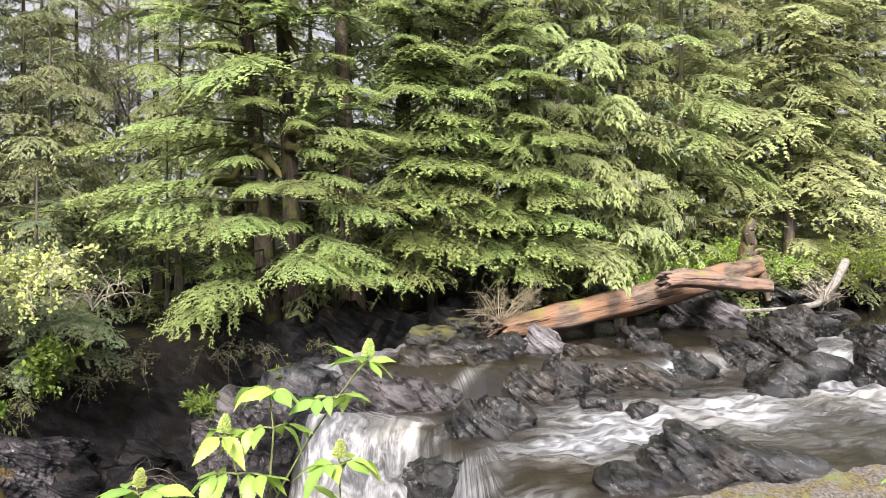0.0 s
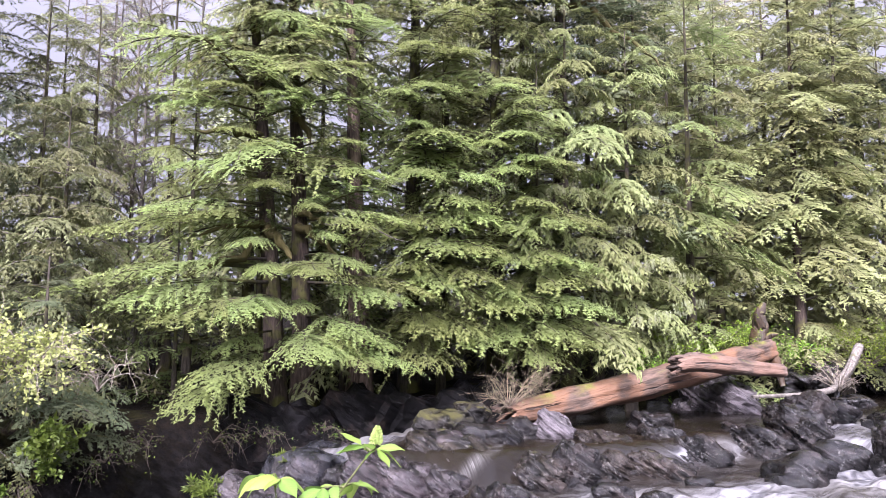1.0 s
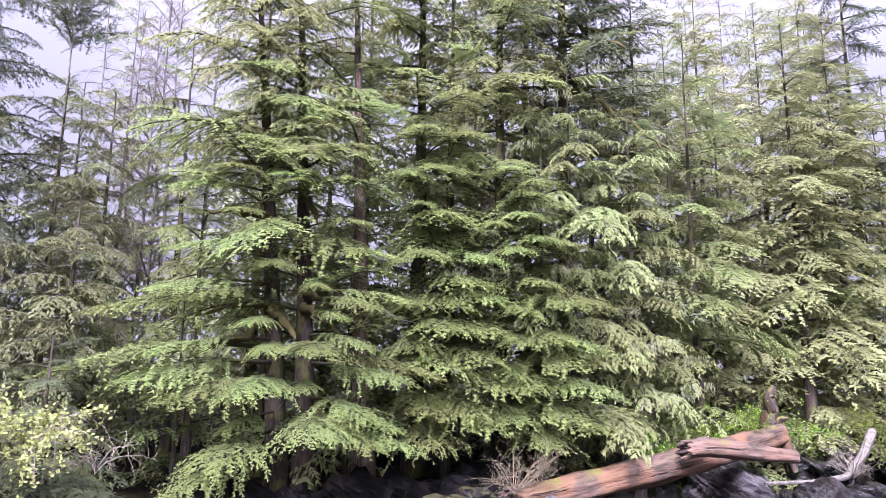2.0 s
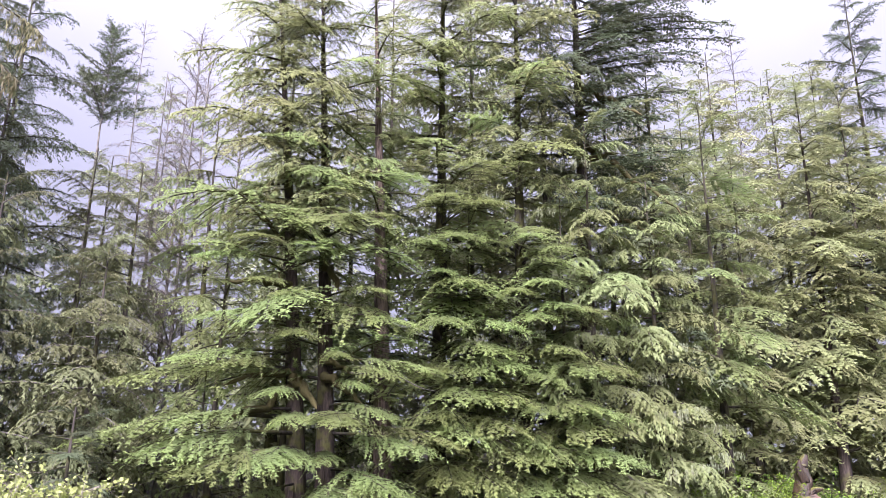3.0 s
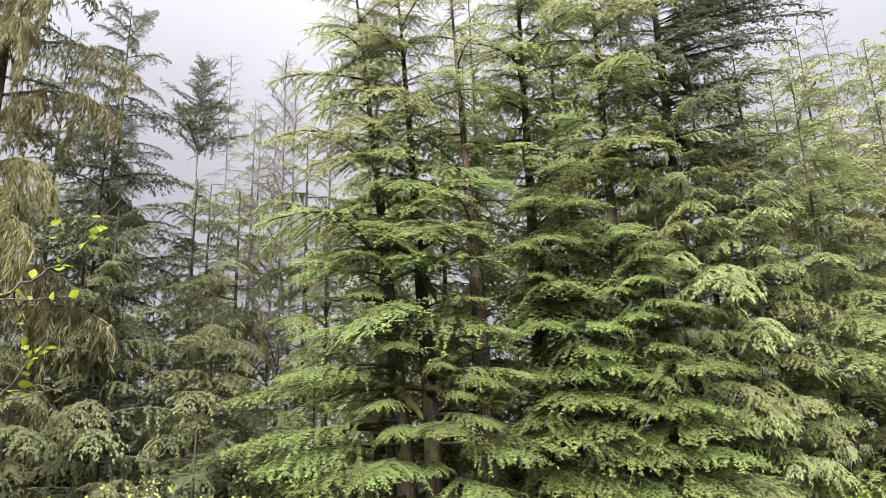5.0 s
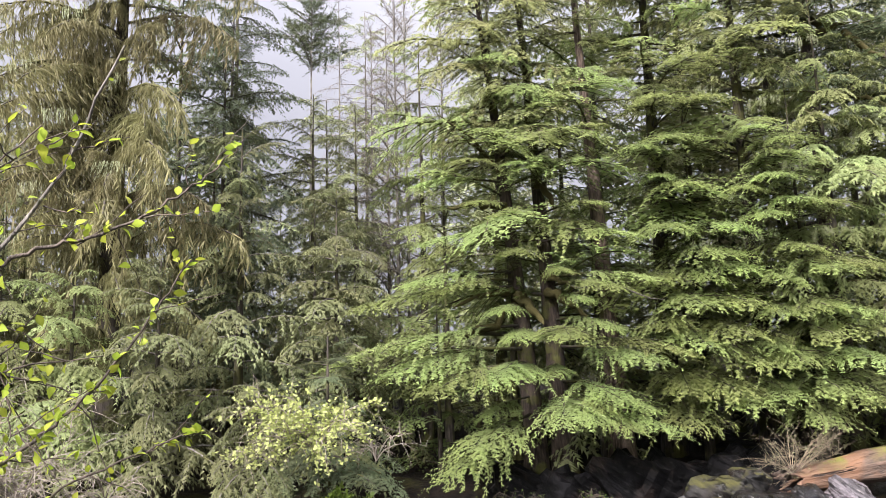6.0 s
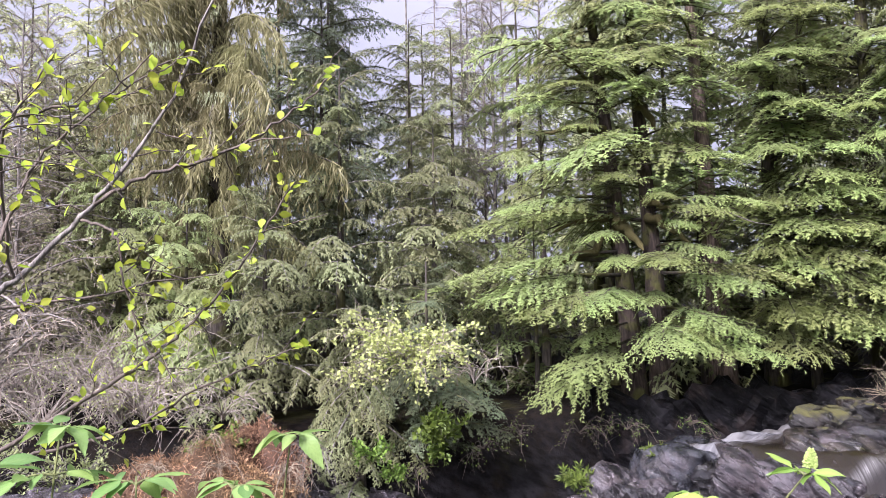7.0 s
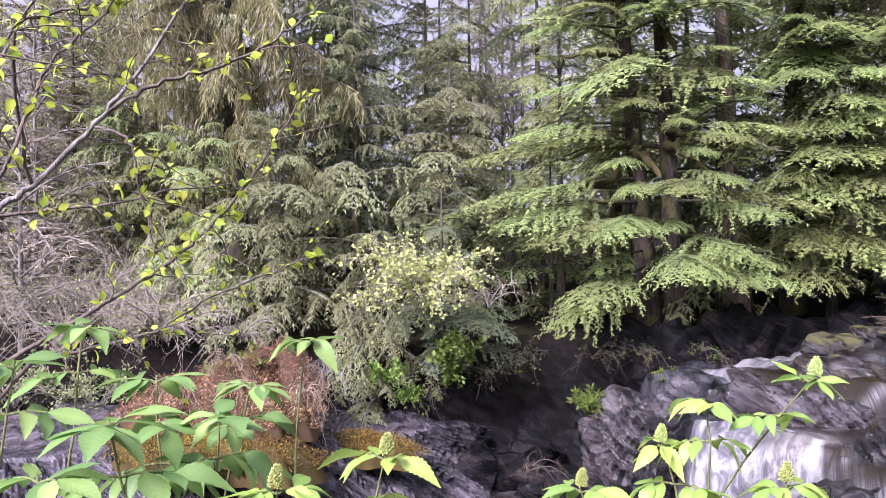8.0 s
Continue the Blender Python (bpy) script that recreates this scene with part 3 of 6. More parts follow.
def sheet(xs, ys):
    gx, gy = np.meshgrid(xs, ys, indexing="ij")
    nx, ny = gx.shape
    i, j = np.arange(nx - 1)[:, None] * ny, np.arange(ny - 1)[None]
    f = np.stack([i + j, i + ny + j, i + ny + j + 1, i + j + 1], -1).reshape(-1, 4)
    return gx.ravel(), gy.ravel(), f


gx, gy, gf = sheet(spaced(-600, 600, -12, 12, 0.2), spaced(-600, 600, 1, 22, 0.2))
gz, g_far, g_near = land_level(gx, gy)
edge = np.exp(-(np.minimum(np.abs(g_far - 0.6), np.abs(g_near - 0.6)) / 1.4) ** 2)
close = (np.abs(gx) < 40) & (np.abs(gy) < 60)
rough_z = np.zeros_like(gz)
rough_z[close] = noise_field(gx[close], gy[close], 0.9, 3.1) * 0.16 + noise_field(gx[close], gy[close], 3.1, 7.7) * 0.05
gz = gz + rough_z * (0.5 + edge)
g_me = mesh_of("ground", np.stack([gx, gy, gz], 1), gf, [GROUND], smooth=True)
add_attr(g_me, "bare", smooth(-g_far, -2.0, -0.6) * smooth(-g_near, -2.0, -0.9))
tagged(new("ground", g_me), "forest floor with needles, moss and wet rock banks, bough shade in its colour", "ground", kind="structure")

wx, wy, wf = sheet(spaced(-9, 40, -3.2, 7.5, 0.07, 1.1), spaced(3.5, 45, 5.0, 13.0, 0.07, 1.1))
wz, w_up, w_over, w_low = water_level(wx, wy)
w_chop = noise_field(wx, wy, 2.2, 5.0) * 0.05 + noise_field(wx, wy, 5.0, 3.0) * 0.022 + noise_field(wx * 0.5, wy * 2.0, 4.0, 9.0) * 0.02
break_1 = np.exp(-((w_up - 0.42) / 0.36) ** 2) * np.clip(0.75 + 0.9 * noise_field(wx, wy, 0.8, 6.0), 0.25, 1.2)
fall = np.clip(0.8 * smooth(w_over, 1.0, 0.1) * smooth(wx, -2.2, -1.6) * (1 - smooth(wx, -0.4, 0.3)) + w_low * 1.6, 0, 1) * np.where(wx > -0.3, np.clip(0.85 + 1.3 * noise_field(wx, wy, 2.1, 4.0), 0.2, 1.2), 1) * np.exp(-np.clip(-w_over - 0.9, 0, 9) / 1.2)
run = np.exp(-((wy - (10.1 + 0.30 * (wx - 3.0))) / 1.15) ** 2) * smooth(wx, 0.4, 2.4) * np.clip(0.85 + 0.6 * noise_field(wx, wy, 0.7, 8.0), 0.3, 1.2)
run2 = np.exp(-((wy - (8.6 + 0.5 * (wx - 1.0))) / 0.6) ** 2) * smooth(wx, -0.2, 0.8) * (1 - smooth(wx, 2.6, 3.8))
upper_rip = (0.10 + 0.3 * smooth(wx, 3.0, 6.0)) * w_up * np.clip(noise_field(wx * 0.4, wy, 1.3, 2.0) + 0.25, 0, 1)
chute = np.exp(-(beyond(np.array([(0.95, 13.0), (0.62, 11.6), (-0.24, 10.5)]), wx, wy) / 0.10) ** 2)
right_rapid = np.exp(-((wx - 7.6) / 0.9) ** 2 - ((wy - 14.6) / 1.3) ** 2) + np.exp(-((wx - 6.6) / 0.9) ** 2 - ((wy - 12.4) / 1.0) ** 2)
w_foam = np.clip(0.55 * chute + 0.9 * right_rapid + 1.15 * break_1 * smooth(wx, 0.6, 1.6) + 1.15 * fall + 0.85 * run + 0.6 * run2 + upper_rip + 0.10 * (1 - w_up), 0, 1.35)
wz = wz + w_chop * (0.7 + 1.3 * w_foam)
w_me = mesh_of("water", np.stack([wx, wy, wz], 1), wf, [WATER], smooth=True)
add_attr(w_me, "foam", w_foam)
drop = smooth(w_over, 2.6, 0.2) * (1 - smooth(wx, -0.2, 0.6))
add_attr(w_me, "along", (1 - drop) * (wx + 0.15 * wy) + drop * (-wz * 1.3 + wy * 0.5))
add_attr(w_me, "across", (1 - drop) * (wy - 0.25 * wx) + drop * (wx - 0.3 * wy))
tagged(new("water", w_me), "dark peaty stream breaking into white cascades and a fall", "stream", kind="structure")


# ======== rocks ========
def lattice(i, j, k):
    """A chance value from -1 to 1 for each point of a whole-number grid."""
    h = (i.astype(np.int64) * 374761393 + j.astype(np.int64) * 668265263 + k.astype(np.int64) * 1442695041) & 0xFFFFFFFF
    h = ((h ^ (h >> 13)) * 1274126177) & 0xFFFFFFFF
    h = ((h ^ (h >> 16)) * 2246822519) & 0xFFFFFFFF
    return ((h ^ (h >> 15)) & 0xFFFF) / 32767.5 - 1.0


def field(p):
    """Smooth noise from -1 to 1 at the points p (n, 3)."""
    b = np.floor(p)
    f = p - b
    f = f * f * f * (f * (f * 6 - 15) + 10)
    out = np.zeros(len(p))
    for dx in (0, 1):
        for dy in (0, 1):
            for dz in (0, 1):
                w = (f[:, 0] if dx else 1 - f[:, 0]) * (f[:, 1] if dy else 1 - f[:, 1]) * (f[:, 2] if dz else 1 - f[:, 2])
                out += w * lattice(b[:, 0] + dx, b[:, 1] + dy, b[:, 2] + dz)
    return out


BALLS = {}


def ball(detail):
    if detail not in BALLS:
        bm = bmesh.new()
        bmesh.ops.create_icosphere(bm, subdivisions=detail, radius=1.0)
        BALLS[detail] = np.array([v.co for v in bm.verts]), np.array([[v.index for v in fc.verts] for fc in bm.faces])
        bm.free()
    return BALLS[detail]


def rock(x, y, z, sx, sy, sz, turn=0.0, seed=0, material=None, label="", layers=9.0, bite=0.115, name="rock", detail=4, box=0.45, group="rocks in the stream", tip=0):
    """A boulder of dipping slate: a squared blob whose beds stand proud or are broken back, with open joints between them."""
    p, faces = ball(detail)
    off = np.array([seed * 3.7, seed * 1.3, -seed * 2.1])
    size = np.array([sx, sy, sz])
    at = pose(x, y, z, 0, tip, turn)
    up = np.array(at.to_3x3()).T @ np.array([math.sin(radians(-DIP)), -0.12, math.cos(radians(DIP))])
    q = p / np.abs(p).max(axis=1, keepdims=True) ** box
    d = p * size
    along = unit(np.cross(up, [0.2, 1.0, 0.1]))
    cross = np.cross(up, along)
    u, w = d @ along, d @ cross
    big = field(q * 1.1 + off) * 0.26 + field(q * 2.6 + off) * 0.11
    bed = (d @ up + 0.05 * field(d * 1.3 + off)) * layers
    cell, part_way = np.floor(bed), bed - np.floor(bed)
    chip = field(np.stack([u * 1.4, w * 1.0, cell * 5.1 + 0.5], 1) + off)
    groove = np.exp(-(np.minimum(part_way, 1 - part_way) / 0.10) ** 2)
    thin = bed * 3.1 + 0.4 * field(d * 2.3 + off)
    sliver = field(np.stack([u * 2.2, w * 1.6, np.floor(thin) * 3.3 + 0.5], 1) + off)
    v = q * (1 + big + bite * (1.7 * chip + 0.5 * (part_way - 0.5) - 0.75 * groove + 0.55 * sliver) + 0.03 * field(q * 7 + off))[:, None] * size * 0.84
    v[:, 0] += v[:, 2] * 0.12
    v[:, 2] *= np.where(v[:, 2] < 0, 1.9, 1.0)
    me = mesh_of(name, v, faces, [material or SLATE], smooth=True)
    me.set_sharp_from_angle(angle=radians(24 if bite > 0.09 else 38))
    ob = new(name, me)
    ob.matrix_world = at
    return tagged(ob, label or "dark wet slate rock with tilted layers in the stream", "rock", group)


# ======== the old wall at the near edge ========
def mossy_wall():
    """A low crumbling concrete wall whose mossy top edge shows beside the stream."""
    bm = bmesh.new()
    bmesh.ops.create_grid(bm, x_segments=70, y_segments=14, size=1.0)
    for v in bm.verts:
        u, w = v.co.x, v.co.y
        crumble = noise.noise(Vector((u * 9, w * 3, 4.0))) * 0.035 + noise.noise(Vector((u * 30, w * 9, 1.0))) * 0.012
        drop = max(0.0, abs(w) - 0.62) / 0.38
        v.co = Vector((u * 2.2, w * 0.22 * (1 if abs(w) < 0.9 else 1.02) + crumble, 0.02 - drop ** 2 * 0.62 + crumble * 1.4))
    bmesh.ops.recalc_face_normals(bm, faces=bm.faces)
    for fc in bm.faces:
        fc.smooth = True
    me = bpy.data.meshes.new("wall")
    bm.to_mesh(me)
    bm.free()
    me.materials.append(WALL_MOSS)
    ob = new("old_wall", me)
    ob.matrix_world = pose(2.1, 4.24, 0.43, 0, 0, 24)
    return tagged(ob, "crumbling old concrete wall overgrown with golden moss", "wall", kind="structure")


mossy_wall()


# ======== fallen logs ========
def log_mesh(name, points, radii, material, sides=28, rows=60, ragged=0.5, seed=0):
    """A tapered log with a fluted, split surface and torn ends."""
    rng = np.random.default_rng(seed)
    pts = np.asarray(points, float)
    s = np.linspace(0, len(pts) - 1, rows)
    k = np.arange(len(pts))
    line = np.stack([np.interp(s, k, pts[:, c]) for c in range(3)], 1)
    for _ in range(4):
        line[1:-1] = (line[:-2] + line[1:-1] * 2 + line[2:]) / 4
    rad = np.interp(s, k, radii)
    a = np.linspace(0, 2 * np.pi, sides, endpoint=False)
    flute = sum(rng.uniform(0.02, 0.06) * np.cos(n * a + rng.uniform(0, 6)) for n in (2, 3, 5, 7, 11))
    along = np.array([[noise.noise(Vector((math.cos(t) * 1.6, math.sin(t) * 1.6, q * 0.22 + seed))) for t in a] for q in s * rows / len(pts)])
    fine = np.array([[noise.noise(Vector((math.cos(t) * 7, math.sin(t) * 7, q * 0.35 + seed))) for t in a] for q in s * rows / len(pts)])
    r = rad[:, None] * (1 + flute[None] + 0.16 * along + 0.10 * fine)
    v, f = tube(line, r, sides)
    v = v.reshape(rows, sides, 3)
    way = unit(line[1] - line[0])
    torn = np.array([noise.noise(Vector((math.cos(t) * 2.5, math.sin(t) * 2.5, seed + 9.0))) for t in a])
    for i in range(6):
        v[i] += way * (torn * ragged * (1 - i / 6))[:, None]
    v = v.reshape(-1, 3)
    caps_v, caps_f, n = [], [], len(v)
    for ring, c in ((0, line[0] + way * 0.22), (rows - 1, line[-1])):
        inner = v.reshape(rows, sides, 3)[ring] * 0.45 + c * 0.55 + way * (0.10 if ring == 0 else -0.05)
        caps_v.append(inner)
        i = np.arange(sides)
        jn = (i + 1) % sides
        caps_f.append(np.stack([ring * sides + i, n + i, n + jn, ring * sides + jn], 1))
        caps_f.append(np.stack([n + np.arange(0, sides // 2 - 1), n + np.arange(1, sides // 2), n + sides - 1 - np.arange(1, sides // 2), n + sides - 1 - np.arange(0, sides // 2 - 1)], 1))
        n += sides
    return mesh_of(name, np.concatenate([v] + caps_v), np.concatenate([f] + caps_f), [material], smooth=True)


def fallen_log(name, points, radii, material, label, seed, sides=28, ragged=0.5, rows=60):
    a = np.array(points[0], float)
    d = unit(np.array(points[-1], float) - a)
    turn = Vector(d).to_track_quat("X", "Z").to_matrix()
    local = (np.asarray(points, float) - a) @ np.array(turn)
    ob = new(name, log_mesh(name, local, radii, material, sides, rows, ragged, seed))
    ob.matrix_world = Matrix.Translation(a) @ turn.to_4x4()
    return tagged(ob, label, "log")


big_log = fallen_log("fallen_log", [(0.95, 13.25, 0.36), (1.9, 13.8, 0.47), (3.3, 14.6, 0.70), (5.2, 15.8, 1.05), (6.75, 17.0, 1.35)],
                     [0.20, 0.225, 0.25, 0.25, 0.20], LOG_RED, "weathered red-brown fallen log with a torn splintered end", 3)
fallen_log("fallen_log", [(4.05, 14.45, 1.13), (4.5, 14.6, 1.17), (5.4, 15.0, 1.06), (6.35, 15.4, 0.98)], [0.16, 0.18, 0.155, 0.12], LOG_GREY,
           "shorter brown log with a mossy broken end on the big log", 8, ragged=0.25, rows=40)
fallen_log("bleached_log", [(5.6, 15.0, 0.52), (6.95, 15.8, 0.50), (7.7, 16.3, 0.55), (8.4, 17.0, 0.92), (8.9, 17.5, 1.42)], [0.03, 0.05, 0.07, 0.09, 0.10], BARK_GREY,
           "bleached crooked driftwood log with bare twigs", 12, sides=16, ragged=0.05, rows=44)


def splinters(parent, seed):
    rng = np.random.default_rng(seed)
    h = Heap()
    for _ in range(16):
        a = np.array([rng.uniform(-0.15, 0.5), rng.uniform(-0.2, 0.2), rng.uniform(-0.2, 0.15)])
        b = a + np.array([-rng.uniform(0.15, 0.45), rng.normal(0, 0.08), rng.normal(-0.02, 0.07)])
        h.tube([a, (a + b) / 2 + rng.normal(0, 0.015, 3), b], [0.035, 0.022, 0.004], 4)
    torn = part("splinters", h.mesh("splinters", LOG_RED), parent, "torn orange splinters at the log's end")
    torn["kind"] = "stuff"
    return torn


splinters(big_log, 5)

stump = thing("root_stump", 6.62, 17.1, 1.1, "upturned rotten root end with orange wood and moss", "stump")
part("trunk", log_mesh("stump", [(-0.22, -0.3, 0.0), (-0.08, -0.05, 0.35), (0.02, 0.05, 0.7), (0.0, 0.1, 1.0), (0.14, 0.12, 1.25)], [0.21, 0.20, 0.16, 0.12, 0.05], STUMP_WOOD, 20, 40, 0.35, 21), stump)
part("root", log_mesh("stump root", [(0.0, -0.05, 0.7), (-0.12, -0.12, 0.95), (-0.10, -0.15, 1.15)], [0.11, 0.07, 0.02], STUMP_WOOD, 12, 16, 0.3, 22), stump)
part("root", log_mesh("stump root", [(0.0, -0.05, 0.4), (0.16, -0.12, 0.56), (0.28, -0.2, 0.58)], [0.12, 0.07, 0.02], STUMP_WOOD, 12, 16, 0.3, 23), stump)
part("root", log_mesh("stump root", [(0.0, -0.05, 0.3), (0.2, -0.2, 0.05), (0.3, -0.3, -0.5)], [0.14, 0.10, 0.05], STUMP_WOOD, 12, 16, 0.3, 24), stump)




# ======== trees ========
def trunk_mesh(name, height, r, lean, seed, bark, sides=12, top=0.012):
    rng = np.random.default_rng(seed)
    n = max(8, int(height * 2.2))
    s = np.linspace(0, 1, n)
    wob = rng.normal(0, 0.02, (n, 2)).cumsum(0) * height * 0.016
    pts = np.stack([lean[0] * s ** 1.2 * height + wob[:, 0], lean[1] * s ** 1.2 * height + wob[:, 1], s * height - 0.25 * (s == 0)], 1)
    a = np.linspace(0, 2 * np.pi, sides, endpoint=False)
    flute = 1 + 0.10 * np.cos(3 * a + seed) + 0.07 * np.cos(5 * a + 2 * seed)
    rad = r * (1 - s) ** 1.35 + top + r * 0.4 * np.exp(-s * height / 0.5)
    rr = rad[:, None] * flute[None] * (1 + rng.normal(0, 0.035, (n, sides)))
    v, f = tube(pts, rr, sides)
    return mesh_of(name, v, f, [bark], smooth=True), pts


def joined(name, rows):
    """One mesh from meshes at their poses."""
    h, mat = Heap(), rows[0][1].materials[0]
    for m, me in rows:
        n, k = len(me.vertices), len(me.polygons[0].vertices)
        v, f, y = np.empty(n * 3, np.float32), np.empty(len(me.loops), np.int32), np.empty(n, np.float32)
        me.vertices.foreach_get("co", v)
        me.loops.foreach_get("vertex_index", f)
        me.attributes["young"].data.foreach_get("value", y)
        a = np.array(m)
        h.put(v.reshape(-1, 3) @ a[:3, :3].T + a[:3, 3], f.reshape(-1, k), y)
    return h.mesh(name, mat)


def bough_pose(base, az, length, rise, wide=1.0, roll=0.0):
    s = length / 2.0
    return Matrix.Translation(base) @ pose(0, 0, 0, 0, 0, math.degrees(az)) @ pose(0, 0, 0, roll, -rise, 0) @ Matrix.Diagonal((s, s * wide, s * (0.6 + 0.4 * wide), 1))


def bough_at(tree, base, az, length, rise, meshes, wide=1.0, roll=0.0, label=""):
    m = bough_pose(base, az, length, rise, wide, roll)
    b = part("bough", meshes[0], tree, label, m)
    if meshes in THIN:
        b["kind"] = "stuff"
    part("foliage", meshes[1], b)
    return b


def limb(tree, a, b, r, bark, seed, name="limb", label="", sag=0.1, thick_end=0.35):
    rng = np.random.default_rng(seed)
    a, b = np.array(a, float), np.array(b, float)
    s = np.linspace(0, 1, 9)
    pts = a + np.outer(s, b - a) + rng.normal(0, 0.035, (9, 3)) * np.linalg.norm(b - a) * np.sin(np.pi * s)[:, None]
    pts[:, 2] += sag * np.sin(np.pi * s)
    rad = r * (1 - (1 - thick_end) * s) * (1 + rng.normal(0, 0.12, 9))
    rad[-1] = r * 0.1
    v, f = tube(pts, rad, 8)
    return part(name, mesh_of(name, v, f, [bark], smooth=True), tree, label)


def tree(name, x, y, height, r, kin, count, reach, low, seed, label, lean=(0, 0), bark=None, category="tree", group="forest trees",
         rise=(-20, 6), shape=0.5, heroes=(), face=0.0, wide=(0.85, 1.35), merged=False, extra=(0, 0.5), upper=None, change=0.45, hero=None):
    """A conifer: trunk, boughs all round with their foliage, and named boughs that reach to given points."""
    rng = np.random.default_rng(seed)
    z0 = ground_z(x, y)
    t = thing(name, x, y, z0, label, category, group)
    me, pts = trunk_mesh(name + " trunk", height, r, lean, seed, bark or BARK_DARK)
    part("trunk", me, t)

    def axis(h):
        return np.array([np.interp(h, pts[:, 2], pts[:, c]) for c in range(3)])

    az, crown = rng.uniform(0, 6.28), []
    for i in range(count):
        u = (i + rng.uniform(0, 0.9)) / count
        h = low + (height - low) * u ** 0.85 * 0.985
        az += 2.4 + rng.normal(0, 0.25)
        way = az
        if face and rng.uniform() < face and math.sin(az) > 0.35:
            way = -az
        c = 1 - (h - low) / (height - low)
        ln = reach * (0.20 + 0.80 * c ** shape) * rng.uniform(0.5, 1.25)
        rs = rng.uniform(*rise) + 30 * (1 - c) ** 4 - 10 * math.sin(math.pi * c)
        if z0 + h > 3.0 + 0.84 * math.hypot(x, y) and i % 2:
            continue
        own = upper if upper and u > change + rng.uniform(-0.15, 0.15) else kin
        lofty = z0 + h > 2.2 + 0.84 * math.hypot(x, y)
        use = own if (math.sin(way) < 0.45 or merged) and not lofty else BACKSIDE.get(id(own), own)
        if merged:
            crown.append((bough_pose(axis(h), way, max(ln, 0.3), rs, rng.uniform(*wide), rng.normal(0, 9)), kin[int(rng.integers(len(kin)))]))
        else:
            bough_at(t, axis(h), way, max(ln, 0.3), rs, use[int(rng.integers(len(use)))], rng.uniform(*wide), rng.normal(0, 9))
    if merged:
        part("branchwork", joined("branchwork", [(m, k[0]) for m, k in crown]), t)["kind"] = "stuff"
        part("crown", joined("crown", [(m, k[1]) for m, k in crown]), t)["kind"] = "stuff"
    for i in range(extra[0]):
        u = extra[1] + (0.97 - extra[1]) * (i + rng.uniform(0, 0.9)) / extra[0]
        az += 2.4 + rng.normal(0, 0.3)
        way = -az if math.sin(az) > 0.35 else az
        rest = upper or kin
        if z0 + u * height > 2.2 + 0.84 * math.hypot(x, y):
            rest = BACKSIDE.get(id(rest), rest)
        ln = reach * (0.25 + 0.55 * (1 - u)) * rng.uniform(0.7, 1.3)
        bough_at(t, axis(u * height), way, ln, rng.uniform(-34, 14), rest[int(rng.integers(len(rest)))], rng.uniform(*wide), rng.normal(0, 14))
    for hx, hy, hz, w in heroes:
        tip = np.array([hx - x, hy - y, hz - z0])
        d = np.hypot(tip[0], tip[1])
        base = axis(np.clip(tip[2] + 0.17 * d, 0.2, height))
        v = tip - base
        ln = float(np.linalg.norm(v))
        bough_at(t, base, math.atan2(v[1], v[0]), ln, math.degrees(math.asin(v[2] / ln)) + 3, (hero or kin)[int(rng.integers(len(hero or kin)))], w * 0.80, rng.normal(0, 4))
    return t


HEM_LABEL = "mossy western hemlock with layered bright green boughs"
hem_a = tree("hemlock_tree", -3.2, 14.6, 13.6, 0.19, HEM_FINE, 40, 2.4, 3.0, 101, HEM_LABEL, (-0.09, -0.01), BARK, hero=HEM_HERO, upper=HEM_OLD, change=0.42, rise=(-26, 10), extra=(54, 0.42), face=0.5, shape=0.4,
             heroes=[(-5.7, 11.5, 2.2, 0.78), (-4.8, 11.5, 1.95, 0.77), (-4.1, 11.5, 1.72, 0.85), (-3.4, 11.9, 1.83, 0.81), (-2.9, 12.4, 1.92, 0.57), (-3.5, 11.4, 0.86, 0.66),
                     (-3.8, 11.1, 0.46, 0.5), (-3.0, 12.5, 3.96, 0.74), (-4.3, 12.5, 3.43, 0.7), (-4.9, 12.4, 3.54, 0.81),
                     (-5.7, 12.3, 3.13, 0.72), (-3.4, 12.5, 2.99, 0.58), (-3.8, 12.9, 5.02, 0.71), (-4.7, 12.8, 4.32, 0.78), (-4.0, 12.8, 5.78, 0.82), (-4.8, 12.9, 5.42, 0.68), (-3.6, 12.4, 1.33, 0.6), (-3.0, 12.4, 2.56, 0.6), (-4.7, 12.0, 2.51, 0.6)])
